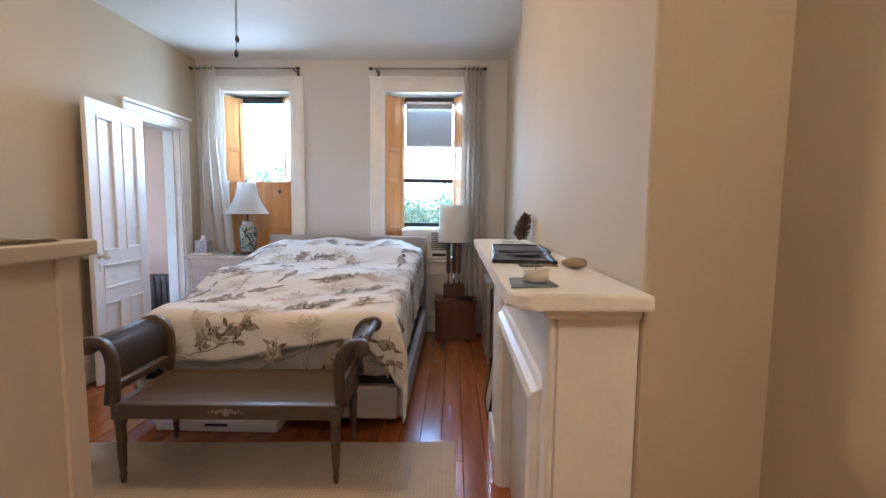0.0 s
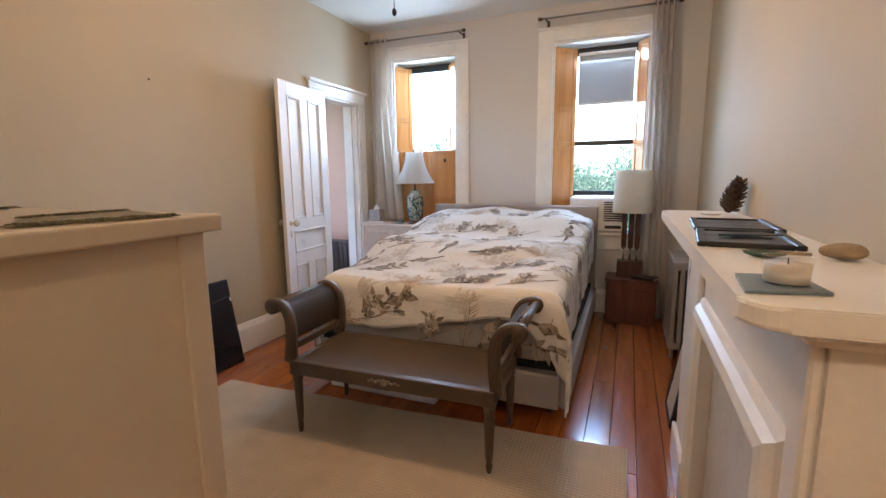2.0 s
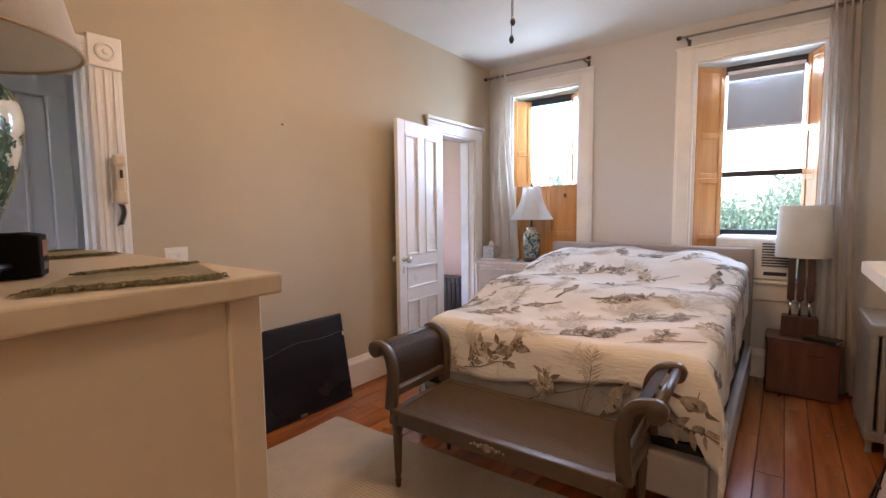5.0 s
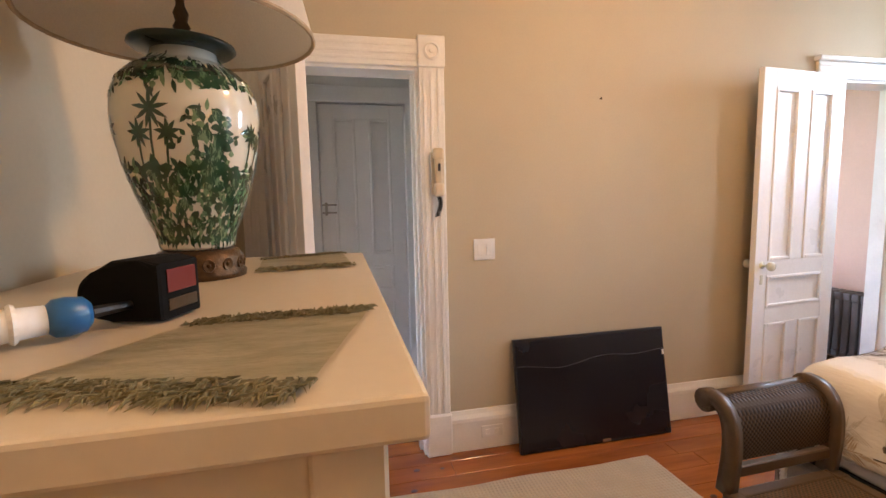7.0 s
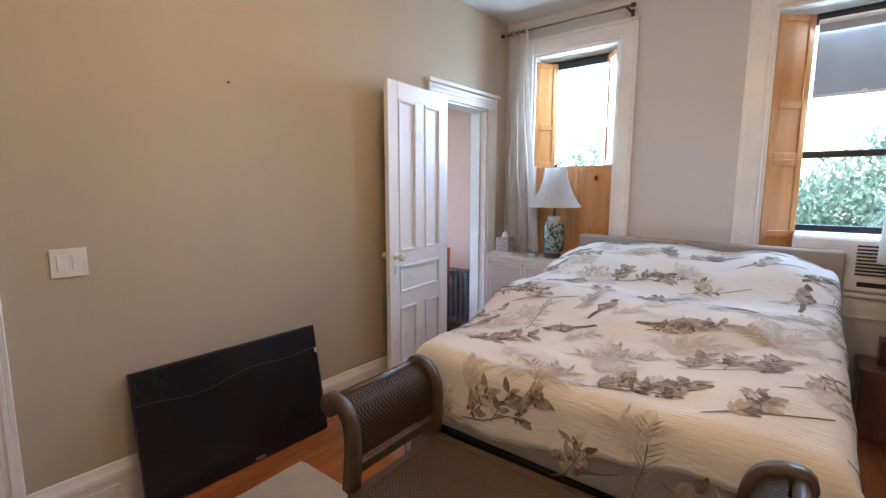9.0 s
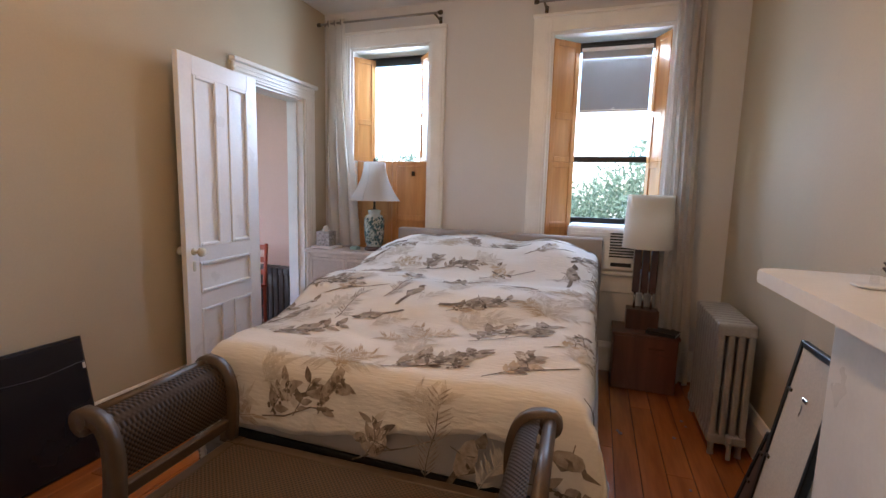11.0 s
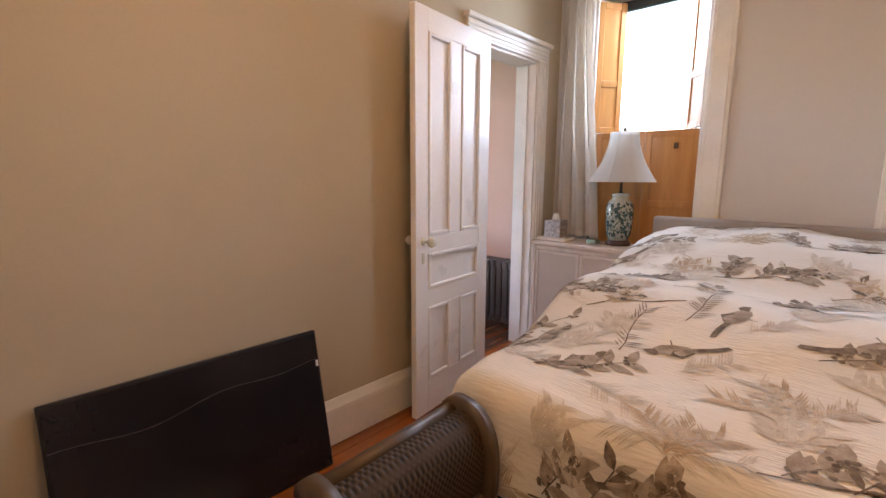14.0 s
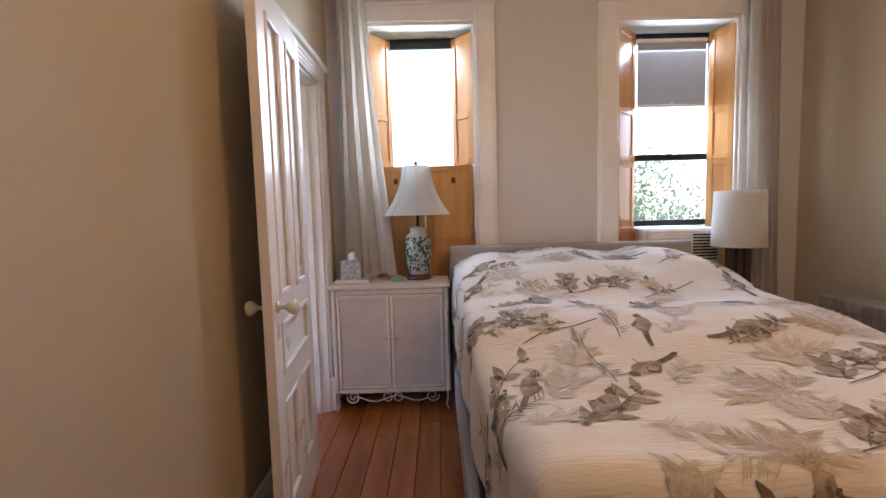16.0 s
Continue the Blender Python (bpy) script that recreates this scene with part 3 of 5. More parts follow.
curtain((2.93, 3.10), (2.94, 3.19), 0.03, 4, 0.036, "cream linen curtain hanging to the floor", 5)


# ---- ceiling fan ----
fan = thing("ceiling_fan", (1.80, 2.44, CEILZ), "brown-bladed ceiling fan with a lit frosted bowl", "ceiling fan")
FX, FY, FZ = 1.80, 2.44, 2.915
part("canopy", lathe([(0.07, 0), (0.072, -0.02), (0.05, -0.06), (0.02, -0.07)], 24, (FX, FY, CEILZ)), BRASS, fan, "", True)
part("down_rod", lathe([(0.013, 0.0), (0.013, -0.13)], 12, (FX, FY, FZ)), BRASS, fan, "", True)
part("motor", lathe([(0.03, -0.11), (0.10, -0.125), (0.115, -0.16), (0.115, -0.21), (0.09, -0.235), (0.05, -0.245)], 28, (FX, FY, FZ)), BRASS, fan, "", True)
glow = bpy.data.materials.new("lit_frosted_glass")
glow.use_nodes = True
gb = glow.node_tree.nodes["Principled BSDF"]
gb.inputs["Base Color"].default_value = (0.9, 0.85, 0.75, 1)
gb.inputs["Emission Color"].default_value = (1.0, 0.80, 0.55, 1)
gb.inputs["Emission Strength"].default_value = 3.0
bowl = part("light_bowl", lathe([(0.125, -0.265), (0.128, -0.29), (0.115, -0.33), (0.08, -0.37), (0.02, -0.39)], 28, (FX, FY, FZ), False), glow, fan, "lit frosted glass bowl", True)
bowl.visible_shadow = False
part("bowl_ring", tube([(FX + 0.127 * math.cos(a), FY + 0.127 * math.sin(a), FZ - 0.262) for a in np.linspace(0, 2 * math.pi, 28, False)], 0.008, 8, True), BRASS, fan)
part("finial", lathe([(0.018, -0.385), (0.02, -0.395), (0.008, -0.41), (0.012, -0.418), (0.004, -0.43)], 14, (FX, FY, FZ)), BRASS, fan, "", True)
BLADE = wood_mat("brown_fan_blade", (0.24, 0.085, 0.035), (0.13, 0.04, 0.018), 0.35, "x")
for k in range(5):
    ang = 67 + 72 * k
    out = [(0.17, -0.05), (0.22, -0.06), (0.50, -0.072), (0.58, -0.068), (0.605, -0.04), (0.61, 0), (0.605, 0.04), (0.58, 0.068), (0.50, 0.072), (0.22, 0.06), (0.17, 0.05)]
    b = moved(prism(out, "z", -0.003, 0.003, 0.001), pose(FX, FY, FZ - 0.205, 0, 0, ang) @ pose(0, 0, 0, 11, 0, 0))
    bl = part("blade", b, BLADE, fan)
    part("blade_iron", moved(box(0.10, 0.24, -0.018, 0.018, -0.012, -0.004, 0.003), pose(FX, FY, FZ - 0.205, 0, 0, ang) @ pose(0, 0, 0, 11, 0, 0)), BRASS, bl)
for dx, z in ((-0.012, 2.105), (-0.006, 2.175)):
    ch = part("pull_chain", tube([(FX + dx, FY, 2.55), (FX + dx - 0.004, FY, z + 0.03)], 0.0018, 5), BRASS, fan)
    part("pull_knob", lathe([(0.003, 0.035), (0.009, 0.025), (0.011, 0.012), (0.006, 0)], 12, (FX + dx - 0.004, FY, z)), BLACKP, ch, "", True)

# ---- bed ----
BX0, BX1, BY0, BY1 = 0.84, 2.56, 2.91, 5.08
bed = thing("bed", ((BX0 + BX1) / 2, 4.1, 0), "low grey upholstered bed with plain headboard", "bed")
part("headboard", box(0.83, 2.545, 5.07, 5.165, 0.08, 1.083, 0.02, 3), GREYUP, bed, "", True)
for a, b in ((BX0, BX0 + 0.05), (BX1 - 0.05, BX1)):
    part("side_rail", box(a, b, BY0, BY1 - 0.012, 0.085, 0.29, 0.015, 2), GREYUP, bed)
part("foot_rail", box(BX0 + 0.05, BX1 - 0.05, BY0 - 0.03, BY0 + 0.05, 0.085, 0.29, 0.015, 2), GREYUP, bed)
# mattress support, coloured black for the shade in the gap above the rails
part("slat_base", box(BX0 + 0.05, BX1 - 0.05, BY0 + 0.05, BY1 - 0.012, 0.20, 0.325), BLACKGAP, bed)
for x in (BX0 + 0.12, BX1 - 0.12):
    for y in (BY0 + 0.12, BY1 - 0.2):
        part("leg", lathe([(0.02, 0.001), (0.03, 0.09)], 12, (x, y, 0)), DARKWOOD, bed)
part("centre_leg", lathe([(0.03, 0.001), (0.03, 0.24)], 12, ((BX0 + BX1) / 2, 4.1, 0)), DARKWOOD, bed)
mattress = solid("mattress", box(BX0 + 0.12, BX1 - 0.10, BY0 + 0.02, BY1 - 0.016, 0.326, 0.70, 0.06, 4), SHEET, "thick mattress in a grey fitted sheet", "mattress", smooth=True)


def bed_top(x, y):
    """Height of the covered bed: flat foot, rising to sleeping pillows at the headboard."""
    v = (y - BY0) / (BY1 - BY0)
    z = 0.75 + 0.02 * v + 0.085 / (1 + math.exp(-(v - 0.29 - 0.05 * math.sin(x * 3.2)) * 24))
    side = max(0.0, 1 - abs((x - 1.68) / 0.93) ** 5)
    step = 1 / (1 + math.exp(-(v - 0.68) * 20))
    z += 0.21 * step * side * (0.93 + 0.07 * math.cos((x - 1.55) * 10))
    knee = math.exp(-(((v - 0.40) / 0.15) ** 2)) * math.exp(-(((x - 2.02) / 0.42) ** 2)) + 0.8 * math.exp(-(((v - 0.46) / 0.12) ** 2)) * math.exp(-(((x - 1.20) / 0.36) ** 2))
    z += 0.055 * knee + 0.035 * math.exp(-(((v - 0.18) / 0.12) ** 2)) * math.exp(-(((x - 2.3) / 0.3) ** 2))
    p = Vector((x * 2.3, y * 2.3, 1.7))
    z += 0.028 * noise.noise(p) + 0.012 * noise.noise(p * 2.7)
    return z


def quilt_point(s, t):
    """A place on the bedspread; s runs across from the west hem, t from the foot hem to the headboard."""
    x, y = s, t
    hx0, hx1, hy = BX0 + 0.09 + 0.10 * max(0.0, 1 - (t - BY0) / 1.2) ** 2, BX1 - 0.115, BY0 + 0.02
    R = 0.07
    def over(e):
        if e <= 0:
            return 0.0, 0.0
        a = min(e / R, math.pi / 2)
        return R * math.sin(a), R * (1 - math.cos(a)) + max(0.0, e - R * math.pi / 2)
    ow, dw = over(hx0 - x)
    oe, de = over(x - hx1)
    of, df = over(hy - y)
    px = min(max(x, hx0), hx1) - ow + oe
    py = max(y, hy) - of
    zt = bed_top(min(max(x, hx0), hx1), min(max(y, hy), BY1))
    ds = max(dw, de)
    drop = math.sqrt(ds * ds + df * df) if ds > 0 and df > 0 else ds + df
    hang = min(1.0, drop / 0.25)
    fold = 0.018 * math.sin(x * 13 + 1.2 * math.sin(x * 4)) * hang if df > ds else 0.022 * math.sin(y * 11 + 0.8) * hang
    if df > ds:
        py -= abs(fold) * 0.9 + 0.02 * hang
    else:
        px += (abs(fold) * (0.4 if de > dw else 1.0) + 0.006 * hang) * (1 if de > dw else -1)
    if ds > 0.05 and df > 0.05:
        px += 0.05 * (1 if de > dw else -1) * hang
        py -= 0.03 * hang
    z = zt - drop
    return Vector((px, py, max(z, 0.03)))


S0, S1, T0, T1 = BX0 - 0.26, BX1 + 0.34, BY0 - 0.34, BY1 - 0.03


def quilt_mesh(offset=0.0):
    bm = bmesh.new()
    nu, nv = 110, 110
    rows = []
    for j in range(nu + 1):
        row = []
        for i in range(nv + 1):
            s = S0 + (S1 - S0) * i / nv
            rise = 0.15 * max(0.0, min(1.0, (s - 1.15) / 1.0))
            t0 = T0 + rise - 0.34 * max(0.0, min(1.0, (s - 2.28) / 0.30)) ** 1.5 + 0.012 * math.sin(s * 7)
            t = t0 + (T1 - t0) * j / nu
            row.append(bm.verts.new(quilt_point(s, t)))
        rows.append(row)
    for a, b in zip(rows, rows[1:]):
        for i in range(nv):
            bm.faces.new((a[i], a[i + 1], b[i + 1], b[i]))
    bmesh.ops.recalc_face_normals(bm, faces=bm.faces[:])
    if sum(f.normal.z for f in bm.faces) < 0:
        bmesh.ops.reverse_faces(bm, faces=bm.faces[:])
    thick(bm, 0.01)
    return bm


QUILT = mat("ivory_quilted_cotton", (0.75, 0.72, 0.67), 0.95, 0, (0.70, 0.67, 0.62), 4, 48, 0.9, (0.4, 3.2, 1.4), amount=0.35)
quilt = thing("bedspread", (1.68, 4.0, 0.7), "ivory quilted bedspread printed with grey birds and branches", "bedspread")
part("quilt", quilt_mesh(), QUILT, quilt, "", True)

PRINTS = {
    "grey": mat("grey_print", (0.23, 0.185, 0.14), 0.95, 0, (0.46, 0.40, 0.33), 30, 200, 0.3),
    "dark": mat("dark_print", (0.075, 0.055, 0.038), 0.95, 0, (0.25, 0.20, 0.15), 40, 200, 0.3),
    "tan": mat("tan_print", (0.40, 0.305, 0.20), 0.95, 0, (0.58, 0.48, 0.36), 30, 200, 0.3),
    "pale": mat("pale_print", (0.52, 0.47, 0.40), 0.95, 0, (0.68, 0.63, 0.56), 30, 200, 0.3),
}


class Print:
    """Flat printed shapes drawn in cloth coordinates and laid just over the cloth."""

    def __init__(self, surface, lift=0.003):
        self.surface, self.lift, self.bms = surface, lift, {}

    def poly(self, ink, pts):
        bm = self.bms.setdefault(ink, bmesh.new())
        vs = []
        for s, t in pts:
            p = self.surface(s, t)
            n = (self.surface(s + 0.004, t) - p).cross(self.surface(s, t + 0.004) - p)
            vs.append(bm.verts.new(p + (n.normalized() * self.lift if n.length > 1e-12 else Vector((0, 0, self.lift)))))
        if max((v.co - vs[0].co).length for v in vs) > 0.27:
            bmesh.ops.delete(bm, geom=vs, context="VERTS")
            return
        c = self.surface(sum(p[0] for p in pts) / len(pts), sum(p[1] for p in pts) / len(pts))
        s, t = sum(p[0] for p in pts) / len(pts), sum(p[1] for p in pts) / len(pts)
        n = (self.surface(s + 0.004, t) - c).cross(self.surface(s, t + 0.004) - c)
        cv = bm.verts.new(c + n.normalized() * self.lift)
        for i in range(len(vs)):
            try:
                bm.faces.new((vs[i], vs[(i + 1) % len(vs)], cv))
            except ValueError:
                pass

    def leaf(self, ink, x, y, ang, ln, wd):
        c, s = math.cos(ang), math.sin(ang)
        prof = [(0, 0), (0.25, 0.42), (0.5, 0.5), (0.8, 0.25), (1, 0), (0.8, -0.25), (0.5, -0.5), (0.25, -0.42)]
        self.poly(ink, [(x + c * a * ln - s * b * wd, y + s * a * ln + c * b * wd) for a, b in prof])

    def stroke(self, ink, pts, w):
        for (x0, y0), (x1, y1) in zip(pts, pts[1:]):
            d = math.hypot(x1 - x0, y1 - y0) or 1e-6
            nx, ny = -(y1 - y0) / d * w / 2, (x1 - x0) / d * w / 2
            self.poly(ink, [(x0 + nx, y0 + ny), (x0 - nx, y0 - ny), (x1 - nx, y1 - ny), (x1 + nx, y1 + ny)])

    def finish(self, name, parent, inks):
        for ink, bm in self.bms.items():
            part(name, bm, inks[ink], parent, "", False, "stuff")


def branch(pr, rnd, x, y, ang, ln, ink, leafy):
    pts = []
    a = ang
    for i in range(6):
        pts.append((x, y))
        a += rnd.uniform(-0.25, 0.25)
        x, y = x + math.cos(a) * ln / 5, y + math.sin(a) * ln / 5
    pr.stroke(ink if ink in ("tan", "pale") else "dark", pts, 0.0042)
    for i, (px, py) in enumerate(pts[1:]):
        for sd in (-1, 1):
            if rnd.random() < 0.9:
                la = a + sd * rnd.uniform(0.6, 1.1)
                if leafy == "wide":
                    pr.leaf(rnd.choice((ink, ink, "pale", "dark")), px, py, la, rnd.uniform(0.045, 0.075), rnd.uniform(0.018, 0.032))
                elif leafy == "fern":
                    for k in range(3):
                        q = k * ln / 18
                        pr.leaf(ink, px - math.cos(a) * q, py - math.sin(a) * q, la, rnd.uniform(0.04, 0.085), 0.0065)
                else:
                    for k in range(3):
                        pr.leaf("dark", px + rnd.uniform(-0.02, 0.02), py + rnd.uniform(-0.02, 0.02), rnd.uniform(0, 6.3), 0.018, 0.016)
                    pr.leaf(ink, px, py, la, rnd.uniform(0.06, 0.095), 0.034)


def bird(pr, rnd, x, y, ang, size, flip):
    c, s = math.cos(ang), math.sin(ang)
    def put(pts, ink):
        pr.poly(ink, [(x + (c * a - s * b * flip) * size, y + (s * a + c * b * flip) * size) for a, b in pts])
    put([(-0.30, 0), (-0.18, 0.13), (0.05, 0.17), (0.24, 0.11), (0.30, 0.0), (0.2, -0.09), (0, -0.13), (-0.2, -0.09)], "grey")
    put([(0.20, 0.10), (0.27, 0.19), (0.37, 0.18), (0.46, 0.10), (0.37, 0.06), (0.28, 0.02)], "dark")
    put([(-0.26, 0.03), (-0.55, -0.02), (-0.78, -0.10), (-0.72, -0.16), (-0.5, -0.10), (-0.24, -0.06)], "dark")
    put([(-0.28, 0.05), (-0.1, 0.22), (0.1, 0.12), (0.05, 0.02), (-0.15, -0.02)], "dark")
    pr.stroke("dark", [(x + c * 0.02 * size, y + s * 0.02 * size), (x + (c * 0.05 + s * 0.25 * flip) * size, y + (s * 0.05 - c * 0.25 * flip) * size)], 0.004)


pr = Print(quilt_point)
rnd = random.Random(11)
cells = []
for j in range(8):
    for i in range(7):
        cells.append((S0 + 0.12 + (i + (0.5 if j % 2 else 0)) * 0.36, T0 + 0.10 + j * 0.32, i, j))
for cx, cy, i, j in cells:
    if cx > S1 - 0.1 or cy > T1 - 0.12:
        continue
    x, y = cx + rnd.uniform(-0.06, 0.06), cy + rnd.uniform(-0.05, 0.05)
    k = (i * 2 + j * 3) % 5
    a = rnd.uniform(-0.5, 0.9) + (math.pi if rnd.random() < 0.3 else 0)
    up = rnd.uniform(0.9, 1.9)
    if k in (0, 3):
        if -0.17 < y + 0.05 - BY0 < 0.13:
            y += 0.20 if y + 0.05 > BY0 else -0.10
        bird(pr, rnd, x, y + 0.05, up if k else a, rnd.uniform(0.21, 0.27), rnd.choice((-1, 1)))
        branch(pr, rnd, x - 0.14, y - 0.06, a * 0.4 + 0.15, 0.32, "grey", "berry" if i % 2 else "fern")
        branch(pr, rnd, x + 0.05, y - 0.06, a * 0.5 - 0.6, 0.16, "pale", "fern")
    elif k == 1:
        pr.stroke("dark", [(x - 0.14, y - 0.08), (x - 0.04, y - 0.02), (x + 0.07, y + 0.01), (x + 0.19, y + 0.07)], 0.006)
        for q in range(3):
            branch(pr, rnd, x - 0.08 + 0.05 * q, y - 0.05 + 0.02 * q, up + (q - 1) * 0.6, 0.12, rnd.choice(("tan", "grey", "tan")), "wide")
    elif k == 2:
        for q in range(5):
            branch(pr, rnd, x, y - 0.06, 0.3 + q * 0.6, 0.16, "tan" if rnd.random() < 0.5 else "pale", "fern")
    else:
        pr.stroke("dark", [(x - 0.16, y - 0.04), (x - 0.05, y - 0.01), (x + 0.06, y + 0.04), (x + 0.17, y + 0.04)], 0.006)
        for q in range(3):
            branch(pr, rnd, x - 0.12 + 0.11 * q, y - 0.02 + 0.02 * q, up, 0.15, "grey", "wide" if q % 2 else "berry")
        if abs(y + 0.10 - BY0) > 0.13:
            bird(pr, rnd, x + 0.10, y + 0.10, a, 0.20, rnd.choice((-1, 1)))
    # faint sprigs between the larger motifs
    for q in range(3 if (i + j) % 2 else 0):
        branch(pr, rnd, x + 0.18 + rnd.uniform(-0.02, 0.02), y + 0.12, up + (q - 1) * 0.6, 0.12, "pale", "fern")
pr.finish("printed_pattern", quilt, PRINTS)

# storage box under the bed
sb = thing("storage_box", (1.40, 3.05, 0), "flat white storage box under the bed", "storage box")
part("box_body", box(1.02, 1.78, 2.84, 3.30, 0.002, 0.07, 0.012, 2), WHITEPL, sb)
part("lid", box(1.01, 1.79, 2.83, 3.31, 0.07, 0.088, 0.006, 2), WHITEPL, sb)
part("handle_slot", box(1.33, 1.47, 2.834, 2.842, 0.04, 0.056, 0.003), DARKPL, sb, "dark handle slot")

# ---- rug ----
rug = bmesh.new()
N1, N2 = 70, 46
grid = []
for j in range(N2 + 1):
    row = []
    for i in range(N1 + 1):
        x, y = 0.36 + 2.51 * i / N1, 1.13 + 1.50 * j / N2
        edge = 0.006 * math.sin(y * 9) if i == 0 else (0.005 * math.sin(x * 7) if j == N2 else 0)
        row.append(rug.verts.new((x + (edge if i == 0 else 0), y + (edge if j == N2 else 0) + 0.048 * (x - 0.36), 0.0125 + 0.0012 * noise.noise(Vector((x * 4, y * 4, 0))))))
    grid.append(row)
for a, b in zip(grid, grid[1:]):
    for i in range(N1):
        rug.faces.new((a[i], a[i + 1], b[i + 1], b[i]))
bmesh.ops.recalc_face_normals(rug, faces=rug.faces[:])
bmesh.ops.solidify(rug, geom=rug.faces[:], thickness=0.011)
solid("rug", rug, RUGM, "beige flat-woven wool rug with diamond weave", "rug")

# ---- cane bench ----
bench = thing("bench", (1.745, 2.535, 0.013), "grey-brown scroll-arm bench with woven cane seat", "bench")
Q0, Q1, P0, P1, SZ = 1.19, 2.30, 2.285, 2.785, 0.43
RZ = 0.0135
for y0, y1 in ((P0, P0 + 0.045), (P1 - 0.045, P1)):
    part("seat_rail", box(Q0, Q1, y0, y1, SZ - 0.075, SZ, 0.006, 2), BENCHW, bench)
for x0, x1 in ((Q0, Q0 + 0.045), (Q1 - 0.045, Q1)):
    part("seat_rail", box(x0, x1, P0 + 0.045, P1 - 0.045, SZ - 0.075, SZ, 0.006, 2), BENCHW, bench)
part("cane_seat", box(Q0 + 0.04, Q1 - 0.04, P0 + 0.04, P1 - 0.04, SZ - 0.012, SZ - 0.004), CANE, bench, "woven cane seat")
for x in (Q0 + 0.03, Q1 - 0.03):
    for y, s in ((P0 + 0.024, -1), (P1 - 0.024, 1)):
        prof = [(0.010, RZ), (0.013, RZ + 0.02), (0.017, RZ + 0.05), (0.012, RZ + 0.06), (0.016, RZ + 0.075), (0.024, SZ - 0.13), (0.020, SZ - 0.12), (0.027, SZ - 0.105), (0.027, SZ - 0.075)]
        lg = part("leg", lathe(prof, 16, (x, y, 0)), BENCHW, bench, "", True)
        for k in range(6):
            aa = k * math.pi / 3 + 0.3
            part("flute", tube([(x + 0.0155 * math.cos(aa), y + 0.0155 * math.sin(aa), RZ + 0.085), (x + 0.0225 * math.cos(aa), y + 0.0225 * math.sin(aa), SZ - 0.14)], 0.003, 5), BENCHW, lg)
        part("rosette_block", joined(box(x - 0.03, x + 0.03, y - 0.026, y + 0.026, SZ - 0.078, SZ + 0.002, 0.004),
             moved(lathe([(0.017, 0), (0.017, 0.004), (0.008, 0.008), (0.001, 0.008)], 14), pose(x, y + s * 0.026, SZ - 0.038, -90 * s, 0, 0))), BENCHW, lg)
for side in (-1, 1):
    xb = Q0 if side < 0 else Q1
    curve = []
    for k in range(15):
        u = k / 14
        z = SZ - 0.01 + 0.315 * math.sin(u * math.pi / 2) ** 0.92
        o = 0.005 - 0.02 * math.sin(u * math.pi) + 0.092 * u ** 3.2
        curve.append((o, z))
    last = curve[-1]
    for k in range(1, 9):
        a = math.pi / 2 - k * 0.52
        curve.append((last[0] + 0.024 * math.cos(a), last[1] - 0.024 + 0.024 * math.sin(a)))
    arm = part("arm_top_rail", tube([(xb + side * (last[0] + 0.004), P0 + 0.01, last[1] - 0.014), (xb + side * (last[0] + 0.004), P1 - 0.01, last[1] - 0.014)], 0.02, 14), BENCHW, bench, "", True)
    for y in (P0 + 0.003, P1 - 0.041):
        left, right = [], []
        for k in range(len(curve)):
            a, b = Vector(curve[max(0, k - 1)]), Vector(curve[min(len(curve) - 1, k + 1)])
            d = (b - a).normalized()
            n = Vector((-d.y, d.x))
            w = 0.027 * (1 - 0.45 * k / len(curve))
            p = Vector(curve[k])
            left.append(p + n * w)
            right.append(p - n * w)
        bm = bmesh.new()
        L0 = [bm.verts.new((xb + side * p.x, y, p.y)) for p in left]
        R0 = [bm.verts.new((xb + side * p.x, y, p.y)) for p in right]
        L1 = [bm.verts.new((xb + side * p.x, y + 0.038, p.y)) for p in left]
        R1 = [bm.verts.new((xb + side * p.x, y + 0.038, p.y)) for p in right]
        for k in range(len(curve) - 1):
            for A, B in ((L0, R0), (R0, R1), (R1, L1), (L1, L0)):
                bm.faces.new((A[k], A[k + 1], B[k + 1], B[k]))
        bm.faces.new((L0[0], R0[0], R1[0], L1[0]))
        bm.faces.new((L0[-1], R0[-1], R1[-1], L1[-1]))
        sp = part("arm_post", bm, BENCHW, bench, "", True)
        part("scroll_cap", moved(lathe([(0.03, -0.021), (0.032, -0.018), (0.032, 0.018), (0.03, 0.021)], 18), pose(xb + side * (last[0] + 0.004), y + 0.019, last[1] - 0.016, 90, 0, 0)), BENCHW, sp, "", True)
    bm = bmesh.new()
    rows = []
    for k in range(3, 14):
        o, z = curve[k]
        rows.append([bm.verts.new((xb + side * o, yy, z)) for yy in np.linspace(P0 + 0.035, P1 - 0.035, 6)])
    for a, b in zip(rows, rows[1:]):
        for i in range(5):
            bm.faces.new((a[i], a[i + 1], b[i + 1], b[i]))
    bmesh.ops.solidify(bm, geom=bm.faces[:], thickness=0.006)
    part("arm_cane", bm, CANE, bench, "woven cane arm panel")
    o, z = curve[2]
    part("arm_lower_rail", box(xb + side * o - 0.014, xb + side * o + 0.014, P0 + 0.04, P1 - 0.04, z - 0.02, z + 0.02, 0.004), BENCHW, bench)
orn = [moved(lathe([(0.02, 0), (0.018, 0.006), (0.004, 0.008)], 12), pose(1.745, P0, SZ - 0.037, 90, 0, 0))]
for k in range(1, 5):
    for s in (-1, 1):
